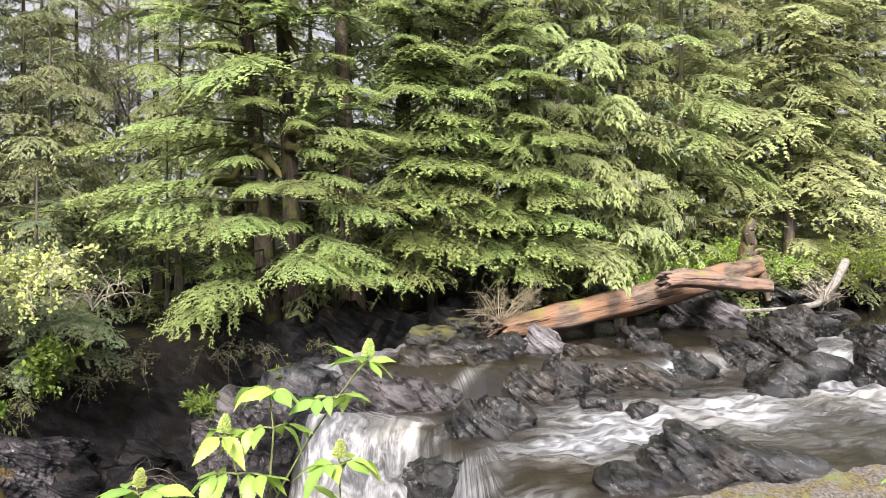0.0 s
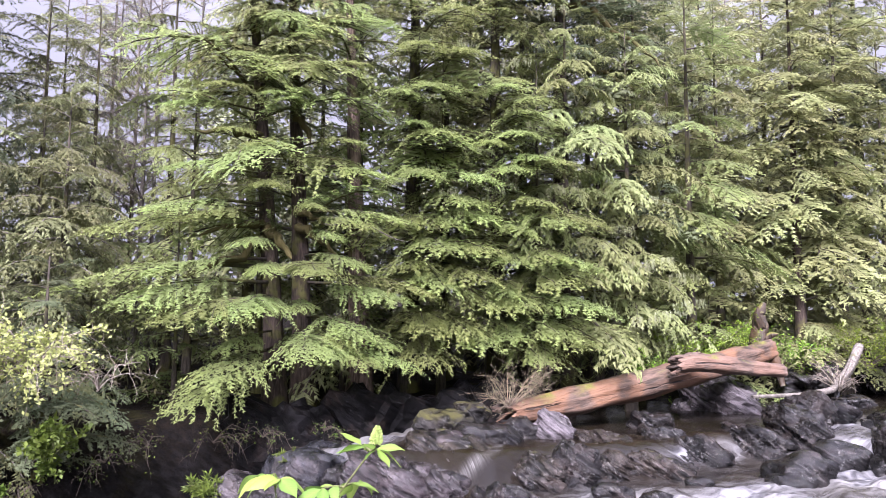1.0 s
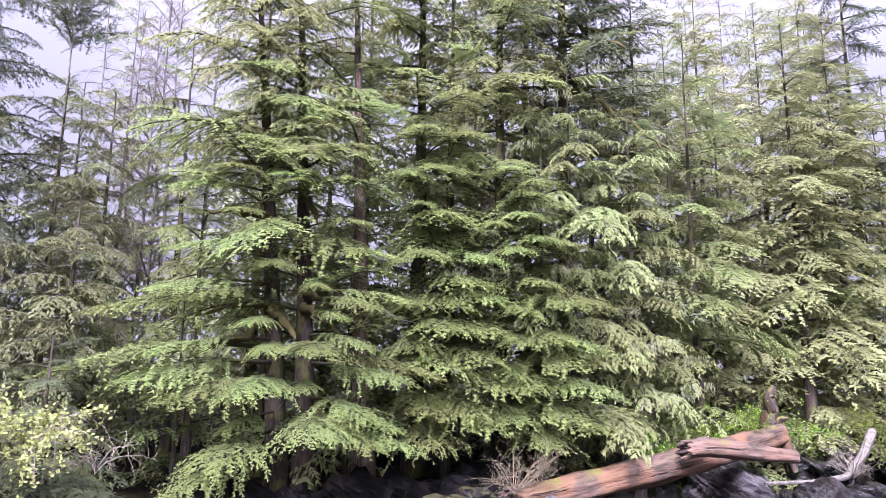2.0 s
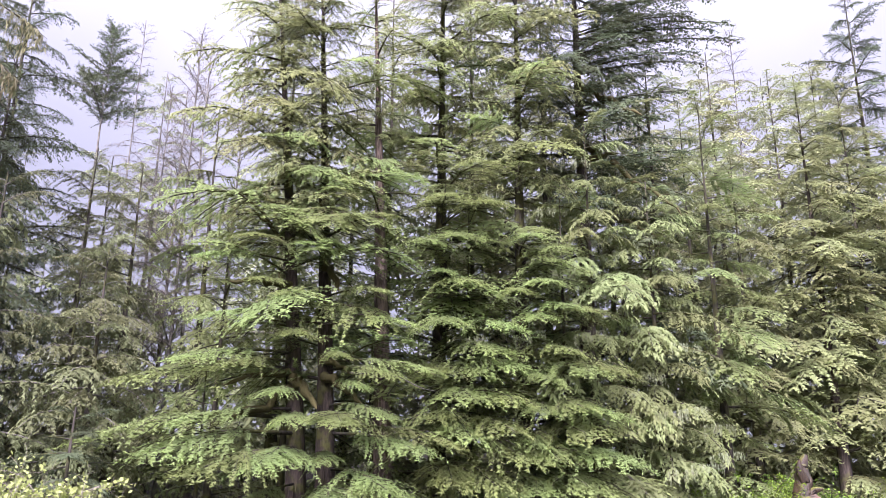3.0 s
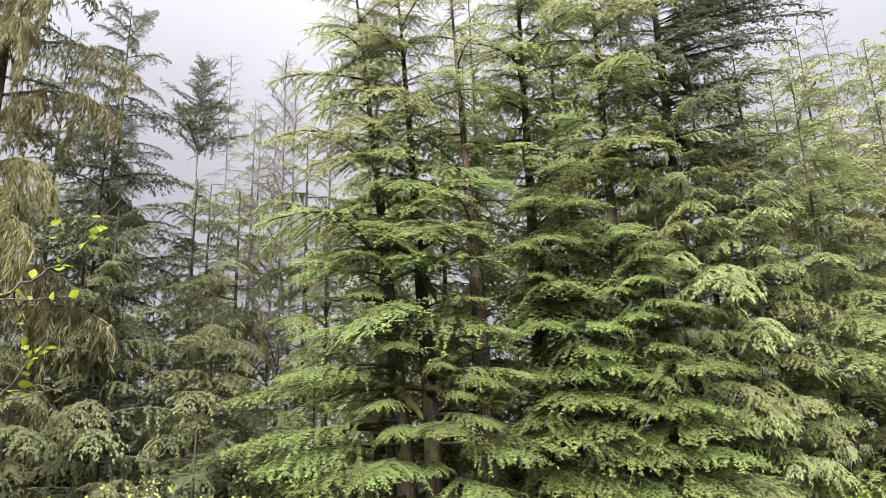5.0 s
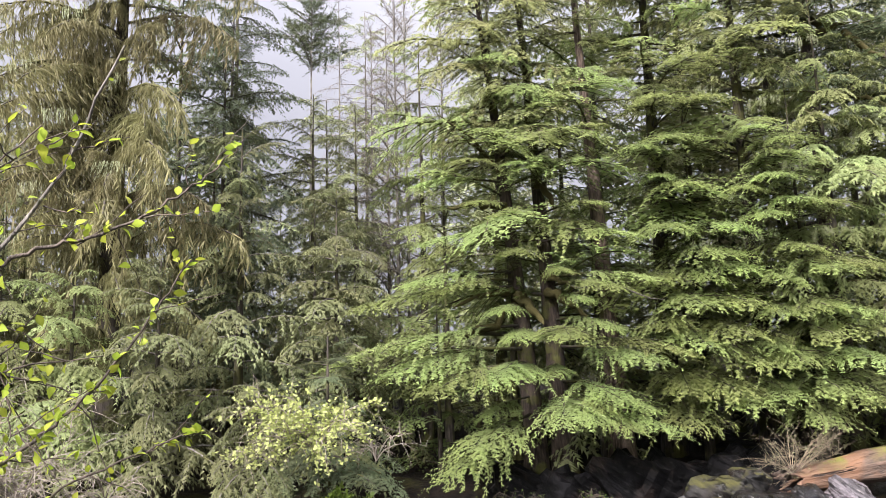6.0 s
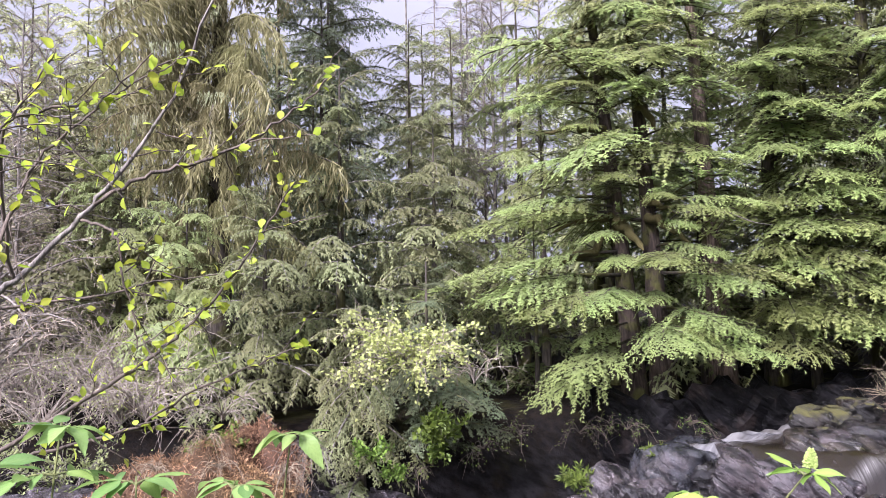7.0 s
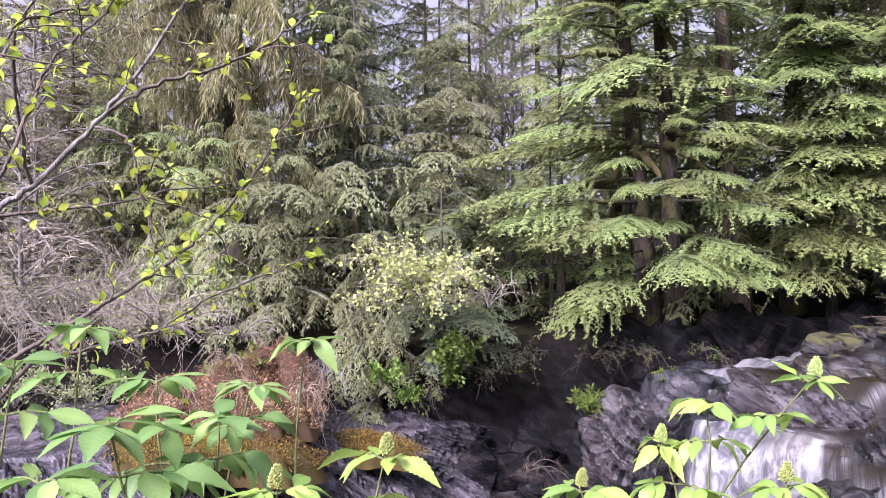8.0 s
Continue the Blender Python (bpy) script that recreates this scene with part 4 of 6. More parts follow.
hem_b = tree("hemlock_tree", -2.72, 14.75, 13.9, 0.2, HEM_FINE, 40, 2.3, 3.0, 102, HEM_LABEL, (-0.057, -0.01), BARK, hero=HEM_HERO, upper=HEM_OLD, change=0.42, rise=(-26, 10), extra=(54, 0.45), face=0.5, shape=0.4,
             heroes=[(-2.1, 12.4, 2.5, 0.87), (-1.5, 12.7, 2.66, 0.63), (-0.9, 12.8, 2.15, 0.68), (-0.4, 13.0, 2.22, 0.48), (-2.3, 12.0, 1.2, 0.75), (-1.8, 12.3, 1.21, 0.56),
                     (-1.3, 12.6, 1.12, 0.62), (-0.7, 12.8, 1.08, 0.57), (-1.4, 12.6, 1.5, 0.73), (-2.3, 13.0, 3.71, 0.54), (-1.4, 12.9, 3.33, 0.64),
                     (-0.8, 13.1, 3.45, 0.59), (-1.1, 13.2, 4.23, 0.59), (-2.5, 13.0, 1.94, 0.65), (-1.6, 13.2, 4.83, 0.6), (-2.5, 13.3, 5.74, 0.77), (-3.1, 13.0, 5.67, 0.66),
                     (-1.6, 13.3, 6.27, 0.71), (-1.1, 13.5, 7.06, 0.66), (-2.6, 13.3, 6.8, 0.72), (-1.7, 12.8, 1.42, 0.6), (-1.0, 13.0, 1.34, 0.6), (-1.9, 13.0, 3.16, 0.5), (-2.6, 12.8, 2.58, 0.6)])
tree("snag_tree", -1.72, 15.2, 13.4, 0.21, HEM, 22, 1.7, 6.5, 103, "broken grey-brown cedar trunk with peeling bark and few boughs", (-0.045, 0.0), BARK_RED, upper=HEM_OLD, change=0.55, extra=(14, 0.55), shape=0.3)
hem_c = tree("hemlock_tree", -0.9, 17.0, 17.0, 0.2, HEM, 60, 2.7, 1.0, 104, "tall dense hemlock with light green bough tips", hero=HEM_HERO, upper=HEM_OLD, change=0.55, extra=(52, 0.45), bark=BARK_DARK, face=0.5, shape=0.4,
             heroes=[(-0.4, 13.8, 6.02, 0.79), (-1.0, 13.6, 5.84, 0.61), (-0.2, 13.7, 5.06, 0.78), (-0.6, 13.5, 4.35, 0.66), (0.6, 13.8, 4.27, 0.68), (0.3, 13.7, 3.84, 0.73),
                     (0.6, 13.7, 3.55, 0.56), (-0.1, 13.3, 2.91, 0.81), (0.7, 13.6, 2.94, 0.61), (0.5, 13.4, 2.45, 0.71), (-0.1, 13.2, 2.25, 0.75), (0.8, 13.4, 1.98, 0.66),
                     (-0.4, 13.3, 1.59, 0.65), (0.3, 13.3, 1.51, 0.65), (-0.6, 13.9, 6.8, 0.79), (0.3, 14.0, 6.74, 0.69), (0.2, 14.1, 7.55, 0.75), (-0.4, 13.2, 0.98, 0.6), (0.6, 13.4, 1.34, 0.6), (-0.8, 13.4, 2.64, 0.6), (-0.0, 13.7, 3.46, 0.6), (-0.8, 13.6, 3.44, 0.6), (-0.6, 13.9, 5.33, 0.6)])
hem_d = tree("hemlock_tree", 0.9, 16.6, 16.4, 0.19, HEM, 60, 2.7, 0.9, 105, "tall dense hemlock with light green bough tips", hero=HEM_HERO, upper=HEM_OLD, change=0.55, extra=(52, 0.45), bark=BARK_DARK, face=0.5, shape=0.4,
             heroes=[(1.3, 13.8, 5.1, 0.74), (1.0, 13.8, 4.47, 0.68), (1.6, 13.9, 4.71, 0.69), (1.6, 13.8, 3.87, 0.74), (2.0, 13.6, 3.45, 0.73), (1.3, 13.7, 3.36, 0.62),
                     (1.7, 13.6, 2.86, 0.78), (1.2, 13.6, 2.75, 0.67), (1.9, 13.5, 2.37, 0.78), (1.3, 13.5, 1.99, 0.72), (2.4, 13.7, 2.78, 0.68), (2.5, 13.5, 2.0, 0.78),
                     (1.0, 14.2, 6.15, 0.7), (1.5, 14.1, 5.6, 0.64), (2.1, 13.9, 4.62, 0.63), (1.9, 13.5, 1.52, 0.78), (0.9, 13.5, 1.51, 0.66), (1.6, 13.5, 1.07, 0.6), (2.3, 13.5, 1.36, 0.6), (1.0, 13.7, 2.29, 0.6), (2.5, 13.7, 3.48, 0.6), (1.6, 14.1, 5.83, 0.6), (0.7, 14.0, 5.05, 0.6)])
big_spruce = tree("spruce_tree", 2.6, 18.8, 19.5, 0.27, SPR, 80, 3.3, 3.0, 106, "old dark spruce with long drooping mossy limbs", extra=(44, 0.35), bark=BARK, rise=(-22, 4), shape=0.45, wide=(0.6, 0.9),
                  heroes=[(5.9, 18.0, 14.9, 0.5), (6.1, 17.9, 13.8, 0.5), (5.9, 18.0, 13.3, 0.5), (5.9, 18.0, 12.4, 0.5), (6.4, 17.8, 11.9, 0.5), (5.6, 18.1, 11.5, 0.6),
                          (5.0, 18.3, 10.7, 0.6), (5.2, 18.2, 9.5, 0.7), (5.0, 18.3, 9.0, 0.7), (4.7, 18.4, 10.3, 0.7), (4.6, 18.4, 8.2, 0.8), (1.9, 18.9, 14.8, 0.6),
                          (1.4, 18.6, 13.6, 0.7), (1.6, 18.5, 12.7, 0.7), (1.4, 18.4, 11.4, 0.7), (4.2, 18.0, 13.3, 0.6), (4.3, 17.9, 11.9, 0.6), (3.6, 17.6, 12.6, 0.7),
                          (2.9, 17.0, 8.6, 0.9), (1.9, 17.2, 9.4, 0.9), (3.6, 17.2, 10.9, 0.7), (2.2, 17.4, 12.2, 0.8), (3.0, 17.4, 14.2, 0.7), (1.2, 17.6, 10.4, 0.8), (3.9, 17.1, 7.6, 0.9),
                          (3.9, 18.0, 14.4, 0.8), (4.6, 17.9, 13.6, 0.8), (5.2, 17.8, 12.8, 0.8), (4.9, 17.8, 12.2, 0.8), (5.4, 17.7, 11.6, 0.8), (4.4, 17.8, 11.2, 0.8),
                          (5.2, 17.6, 10.5, 0.8), (4.6, 17.6, 9.9, 0.8), (4.9, 17.5, 8.9, 0.9), (4.2, 17.4, 8.7, 0.9), (3.4, 17.6, 13.3, 0.8), (3.6, 18.0, 15.2, 0.8),
                          (1.7, 17.8, 13.0, 0.8), (1.3, 17.7, 11.9, 0.8), (2.5, 17.6, 14.6, 0.8), (1.9, 17.8, 15.4, 0.7), (5.7, 17.8, 13.2, 0.6), (6.2, 17.7, 12.4, 0.6)])
tree("cedar_tree", 2.3, 15.9, 9.5, 0.13, CED, 46, 2.2, 1.5, 107, "young cedar with drooping yellow-green sprays", face=0.5)
lichened = tree("cedar_tree", 3.7, 16.6, 8.5, 0.12, CED, 46, 2.2, 1.8, 108, "young cedar hung with pale lichen", face=0.5, heroes=[(4.2, 14.9, 2.9, 0.8), (4.3, 14.8, 1.8, 0.9), (3.1, 14.5, 2.6, 0.9)])
tree("hemlock_tree", 5.3, 17.6, 11.0, 0.13, HEM, 50, 2.3, 0.8, 109, "slender hemlock with level light green tiers", face=0.5, rise=(-20, -2), wide=(0.7, 1.0))
tree("hemlock_tree", 4.4, 18.9, 12.5, 0.15, HEM_PALE, 48, 2.3, 2.0, 110, "slender hemlock with level light green tiers", face=0.5)
tree("hemlock_tree", 8.8, 20.1, 13.0, 0.17, HEM_PALE, 66, 2.7, 1.2, 111, "tall hemlock with thin yellow-green crown", extra=(34, 0.35), bark=BARK, face=0.4, shape=0.8)
tree("hemlock_tree", 6.7, 19.8, 10.5, 0.13, HEM_PALE, 48, 2.4, 0.8, 112, "young hemlock with feathery boughs", extra=(14, 0.4), face=0.4)
tree("hemlock_tree", 10.3, 21.0, 13.0, 0.16, HEM_PALE, 60, 2.7, 0.8, 113, "tall hemlock with thin yellow-green crown", extra=(34, 0.35), face=0.4)
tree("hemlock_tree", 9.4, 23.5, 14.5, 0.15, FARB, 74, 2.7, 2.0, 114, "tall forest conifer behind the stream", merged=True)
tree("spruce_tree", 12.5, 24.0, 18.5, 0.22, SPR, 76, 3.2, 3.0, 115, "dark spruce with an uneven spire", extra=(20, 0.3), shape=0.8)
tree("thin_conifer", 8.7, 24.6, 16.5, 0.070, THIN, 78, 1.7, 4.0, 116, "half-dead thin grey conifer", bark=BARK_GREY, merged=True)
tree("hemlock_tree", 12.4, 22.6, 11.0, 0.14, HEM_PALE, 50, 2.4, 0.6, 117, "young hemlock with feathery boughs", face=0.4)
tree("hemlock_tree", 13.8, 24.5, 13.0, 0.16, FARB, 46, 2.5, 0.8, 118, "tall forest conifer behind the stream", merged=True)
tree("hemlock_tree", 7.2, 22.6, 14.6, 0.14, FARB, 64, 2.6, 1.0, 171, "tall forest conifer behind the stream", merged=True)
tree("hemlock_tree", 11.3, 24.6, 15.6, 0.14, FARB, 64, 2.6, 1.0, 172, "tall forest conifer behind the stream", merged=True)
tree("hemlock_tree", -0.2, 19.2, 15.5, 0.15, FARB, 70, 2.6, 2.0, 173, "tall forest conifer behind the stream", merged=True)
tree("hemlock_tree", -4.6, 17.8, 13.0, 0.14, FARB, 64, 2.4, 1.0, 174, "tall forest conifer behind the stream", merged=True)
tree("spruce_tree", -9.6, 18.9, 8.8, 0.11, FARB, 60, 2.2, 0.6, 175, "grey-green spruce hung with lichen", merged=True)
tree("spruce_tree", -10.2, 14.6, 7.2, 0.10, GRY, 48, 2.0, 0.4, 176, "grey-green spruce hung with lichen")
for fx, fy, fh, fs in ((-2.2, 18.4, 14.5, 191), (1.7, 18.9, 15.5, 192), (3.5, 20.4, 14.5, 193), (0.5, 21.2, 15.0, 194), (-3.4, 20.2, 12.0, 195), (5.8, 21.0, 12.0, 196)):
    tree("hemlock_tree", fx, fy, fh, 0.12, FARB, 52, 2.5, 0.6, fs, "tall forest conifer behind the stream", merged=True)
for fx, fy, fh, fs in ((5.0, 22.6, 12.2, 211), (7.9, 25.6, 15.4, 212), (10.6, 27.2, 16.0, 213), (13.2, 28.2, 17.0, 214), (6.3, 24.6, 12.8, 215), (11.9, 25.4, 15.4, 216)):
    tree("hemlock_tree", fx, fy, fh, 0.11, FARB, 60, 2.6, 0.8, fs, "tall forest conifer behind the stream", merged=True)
for fx, fy, fh, fs in ((-3.9, 16.0, 7.5, 221), (-2.1, 16.2, 8.0, 222), (-0.2, 15.7, 7.0, 223), (1.7, 15.7, 7.6, 224), (3.3, 17.8, 9.0, 225), (-5.2, 15.6, 6.5, 226)):
    tree("hemlock_tree", fx, fy, fh, 0.08, HEM_LOW, 46, 1.9, 0.8, fs, "young hemlock in the shade of the taller ones", merged=True)
# the gap of sky and the left of the clearing
tree("pine_tree", -11.25, 21.2, 13.7, 0.08, PINE, 60, 1.9, 10.4, 119, "slender pine with a tufted top on a bare trunk", bark=BARK_GREY, rise=(0, 40), wide=(0.9, 1.4), shape=0.75)
tree("thin_conifer", -12.2, 25.2, 16.2, 0.060, THIN, 78, 1.3, 5.0, 120, "dead reddish conifer with bare twigs", bark=BARK_GREY, merged=True)
tree("hemlock_tree", -9.7, 21.9, 12.6, 0.09, FARB, 46, 1.4, 4.0, 121, "thin far hemlock with a nodding top", bark=BARK_GREY, merged=True)
tree("thin_conifer", -7.4, 18.6, 12.4, 0.050, THIN, 72, 1.6, 3.0, 122, "bare grey young tree with fine twigs", bark=BARK_GREY, rise=(10, 45), merged=True)
tree("thin_conifer", -8.9, 20.4, 11.5, 0.050, THIN, 65, 1.5, 3.0, 123, "bare grey young tree with fine twigs", bark=BARK_GREY, rise=(5, 35), merged=True)
tree("hemlock_tree", -6.3, 17.4, 9.8, 0.12, CED, 42, 2.0, 0.8, 124, "olive-green hemlock with sparse boughs", face=0.4)
tree("spruce_tree", -7.2, 15.6, 7.6, 0.11, GRY, 50, 1.9, 0.5, 125, "grey-green spruce hung with lichen", face=0.4)
tree("spruce_tree", -9.0, 17.0, 8.4, 0.12, GRY, 48, 1.9, 0.5, 126, "grey-green spruce hung with lichen", face=0.4)
tree("spruce_tree", -6.4, 12.9, 5.2, 0.09, GRY, 46, 1.7, 0.3, 127, "grey-green young spruce with drooping boughs", face=0.4)
tree("spruce_tree", -7.8, 11.9, 6.2, 0.10, GRY, 50, 1.8, 0.3, 128, "grey-green young spruce with drooping boughs", face=0.4)
tree("spruce_tree", -7.9, 9.9, 3.6, 0.07, GRY, 40, 1.5, 0.2, 129, "small spruce with feathery drooping boughs", face=0.4)
tree("spruce_tree", -6.2, 9.9, 2.6, 0.06, GRY, 36, 1.4, 0.1, 130, "low spruce hanging over the slate ledge", rise=(-35, -8), face=0.5)
tree("spruce_tree", -5.6, 10.9, 3.0, 0.06, SPR, 34, 1.4, 0.1, 131, "low spruce hanging over the slate ledge", rise=(-30, -5), face=0.5)
lichen_tree = tree("spruce_tree", -10.0, 11.3, 16.5, 0.24, OLV, 100, 2.6, 2.0, 132, "old spruce curtained with brown-green hanging lichen", extra=(28, 0.2), bark=BARK_DARK, face=0.4, shape=0.4, rise=(-16, 6))
tree("spruce_tree", -11.2, 16.9, 13.4, 0.16, SPR, 90, 2.4, 1.5, 133, "dark spruce with drooping tips", shape=0.6)
tree("spruce_tree", -12.6, 14.5, 8.0, 0.12, GRY, 44, 2.0, 0.6, 134, "grey-green spruce hung with lichen")
tree("thin_conifer", -11.9, 8.6, 6.4, 0.040, THIN, 65, 1.7, 0.6, 135, "leafless grey tree with tangled twigs", bark=BARK_GREY, rise=(-10, 40), merged=True)
tree("thin_conifer", -10.6, 7.4, 4.2, 0.030, THIN, 59, 1.6, 0.3, 136, "leafless grey tree with tangled twigs", bark=BARK_GREY, rise=(-20, 40), merged=True)
tree("thin_conifer", -13.6, 10.4, 7.4, 0.045, THIN, 65, 1.7, 0.8, 137, "leafless grey tree with tangled twigs", bark=BARK_GREY, rise=(-10, 40), merged=True)
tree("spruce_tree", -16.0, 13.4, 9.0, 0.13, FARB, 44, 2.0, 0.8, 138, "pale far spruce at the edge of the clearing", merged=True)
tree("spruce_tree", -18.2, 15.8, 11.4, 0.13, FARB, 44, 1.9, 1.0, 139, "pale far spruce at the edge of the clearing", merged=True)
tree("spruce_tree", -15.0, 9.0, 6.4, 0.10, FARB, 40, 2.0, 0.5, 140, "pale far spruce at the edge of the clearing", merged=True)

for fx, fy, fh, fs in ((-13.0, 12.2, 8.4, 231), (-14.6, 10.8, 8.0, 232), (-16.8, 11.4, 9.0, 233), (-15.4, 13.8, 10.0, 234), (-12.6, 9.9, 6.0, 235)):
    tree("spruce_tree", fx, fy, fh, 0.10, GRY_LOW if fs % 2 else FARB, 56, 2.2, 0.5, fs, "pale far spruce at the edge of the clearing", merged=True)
for gx0, gy0, gh, gs in ((-11.0, 9.9, 4.4, 181), (-12.8, 8.6, 5.2, 182), (-9.4, 9.8, 3.4, 183)):
    tree("spruce_tree", gx0, gy0, gh, 0.06, CED if gs != 182 else GRY, 34, 1.6, 0.3, gs, "young spruce behind a tangle of bare twigs", face=0.5)

for gx0, gy0, gh, gs in ((-10.5, 15.6, 11.0, 184), (-12.4, 16.2, 12.4, 185), (-9.3, 13.6, 8.6, 186)):
    tree("spruce_tree", gx0, gy0, gh, 0.12, SPR_LOW, 62, 2.4, 0.8, gs, "dark spruce with drooping tips", shape=0.5, merged=True)

for gx0, gy0, gh, gs in ((-6.8, 17.7, 11.6, 201), (-8.0, 19.4, 11.0, 202), (-6.2, 18.8, 12.4, 203), (-9.2, 22.4, 10.5, 204)):
    tree("thin_conifer", gx0, gy0, gh, 0.045, THIN, 50, 1.7, 2.0, gs, "bare grey young tree with fine twigs", bark=BARK_GREY, rise=(0, 45), merged=True)

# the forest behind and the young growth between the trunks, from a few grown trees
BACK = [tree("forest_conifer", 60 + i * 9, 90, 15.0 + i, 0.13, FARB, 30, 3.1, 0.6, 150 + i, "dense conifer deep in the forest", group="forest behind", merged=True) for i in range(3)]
YOUNG = [tree("young_conifer", 60 + i * 9, 100, 3.4 + 0.5 * i, 0.04, (HEM_LOW, GRY_LOW, FARB)[i], 17, 1.5, 0.1, 160 + i, "young conifer in the shade of the forest", group="undergrowth", merged=True) for i in range(3)]
b_rng = np.random.default_rng(77)
for i in range(28):
    bearing = radians(-48 + 94 * (i + b_rng.uniform(0, 1)) / 28)
    far = b_rng.uniform(24, 38) if i % 2 else b_rng.uniform(20.5, 27)
    bx, by = far * math.sin(bearing), far * math.cos(bearing)
    if beyond(FAR_BANK, np.array([bx]), np.array([by]))[0] < 3.0:
        continue
    gap = -34 < math.degrees(bearing) < -16
    size = b_rng.uniform(0.42, 0.56) if gap else b_rng.uniform(0.75, 1.05)
    if math.degrees(bearing) <= -34:
        size *= 0.72
    ob = copy_thing(BACK[i % 3], pose(bx, by, ground_z(bx, by) - 0.1, 0, 0, b_rng.uniform(0, 360)))
    ob.scale = (size, size, size)
for i in range(36):
    bearing = radians(-50 + 92 * (i + b_rng.uniform(0, 1)) / 36)
    far = (15.5, 18.5, 22.0, 27.0)[i % 4] * b_rng.uniform(0.93, 1.07)
    bx, by = far * math.sin(bearing), far * math.cos(bearing)
    if beyond(FAR_BANK, np.array([bx]), np.array([by]))[0] < 1.4:
        continue
    size = b_rng.uniform(0.6, 1.2)
    ob = copy_thing(YOUNG[i % 3], pose(bx, by, ground_z(bx, by) - 0.05, 0, 0, b_rng.uniform(0, 360)))
    ob.scale = (size, size, size)
for src in BACK + YOUNG:
    for o in (*src.children_recursive, src):
        bpy.data.objects.remove(o)


# mossy limbs on the old hemlocks and the big spruce
def mossy_limbs(t, rows, seed, sag=0.05):
    """Limbs from the trunk outwards; both ends in world metres."""
    for i, (a, b, r) in enumerate(rows):
        limb(t, Vector(a) - t.location, Vector(b) - t.location, r, MOSS_LIMB, seed + i, "mossy_limb", "limb wrapped in olive-brown moss", sag)


mossy_limbs(hem_a, [((-3.6, 14.5, 5.32), (-4.36, 13.19, 5.07), 0.085), ((-3.5, 14.47, 3.67), (-4.26, 13.12, 3.26), 0.075), ((-3.45, 14.48, 3.34), (-4.37, 12.87, 2.54), 0.10), ((-3.39, 14.39, 3.53), (-2.80, 13.70, 2.93), 0.12),
                    ((-3.95, 14.2, 6.44), (-4.49, 13.25, 6.87), 0.04), ((-3.79, 14.4, 6.22), (-4.18, 13.35, 6.46), 0.04)], 300)
mossy_limbs(hem_b, [((-2.92, 14.59, 3.90), (-2.27, 13.89, 3.55), 0.075), ((-2.86, 14.60, 3.60), (-2.01, 13.73, 3.01), 0.10), ((-2.98, 14.58, 5.80), (-2.56, 13.95, 5.06), 0.09), ((-3.0, 14.5, 6.46), (-2.98, 13.87, 6.86), 0.04)], 320)
mossy_limbs(big_spruce, [((2.55, 18.68, 9.54), (3.39, 17.83, 9.39), 0.10), ((2.58, 18.68, 9.96), (3.12, 17.98, 9.49), 0.08), ((2.65, 18.67, 10.87), (3.01, 18.10, 10.47), 0.09), ((2.70, 18.66, 11.60), (3.95, 17.51, 10.24), 0.09),
                         ((3.3, 18.1, 9.3), (4.55, 16.94, 7.49), 0.08), ((2.7, 18.5, 8.2), (4.01, 17.19, 7.08), 0.08), ((2.63, 18.67, 10.64), (2.18, 18.33, 10.73), 0.06), ((2.57, 18.68, 9.85), (2.06, 18.24, 9.76), 0.06)], 340)
limb(hem_b, Vector((-2.39, 13.98, 3.60)) - hem_b.location, Vector((-0.72, 13.35, 3.20)) - hem_b.location, 0.022, BARK_GREY, 361, "bare_branch", "thin bare grey branch", 0.08)
limb(hem_a, Vector((-3.44, 14.38, 4.60)) - hem_a.location, Vector((-1.77, 13.76, 4.67)) - hem_a.location, 0.026, BARK, 362, "bare_branch", "thin bare dark branch", -0.12)


def beard_mesh(seed):
    """A hanging tuft of fine lichen strands, a quarter of a metre long."""
    rng = np.random.default_rng(seed)
    n = 44
    x = np.repeat(rng.uniform(-0.30, 0.30, 11), 4) + rng.normal(0, 0.018, n)
    b = np.stack([x, rng.normal(0, 0.05, n), -0.25 * x ** 2], 1)
    h = Heap()
    far = rng.uniform(0.4, 1.4, n)
    for k in range(3):
        ln = 0.075 * far * rng.uniform(0.6, 1.3, n)
        w = unit(np.array([0.0, 0.0, -1.0]) + rng.normal(0, 0.22, (n, 3)))
        h.put(*blades(b, w, ln, rng.uniform(0.004, 0.009, n), unit(np.array([0.0, -1.0, 0.1]) + rng.normal(0, 0.4, (n, 3))), rng.uniform(0, 1, n)))
        b = b + w * (ln * 0.8)[:, None]
    return h.mesh("beard lichen", LICHEN)


BEARDS = [beard_mesh(1), beard_mesh(2), beard_mesh(3)]


def bearded(t, rows, seed):
    """Lichen beards hung along a tree's boughs; rows in world metres."""
    rng = np.random.default_rng(seed)
    for x, y, z in rows:
        p = Vector((x, y, z)) - t.location
        tuft = part("beard_lichen", BEARDS[int(rng.integers(3))], t, "pale grey-green beard lichen", Matrix.Translation(p) @ pose(0, 0, 0, 0, rng.uniform(-14, 14), rng.uniform(-40, 40)) @ Matrix.Diagonal((1, 1, rng.uniform(0.7, 1.3), 1)))
        tuft["kind"] = "stuff"


bearded(lichened, [(3.5, 14.7, 3.0), (3.9, 14.8, 3.1), (4.3, 14.7, 2.8), (3.6, 14.6, 2.0), (4.0, 14.6, 2.1), (4.4, 14.8, 2.3), (3.2, 14.7, 3.7), (3.9, 15.0, 4.3)], 1)
bearded(hem_c, [(0.0, 14.3, 4.3), (0.5, 14.4, 5.1), (-0.3, 14.6, 6.0), (0.9, 14.4, 4.4), (0.3, 14.6, 7.2)], 2)
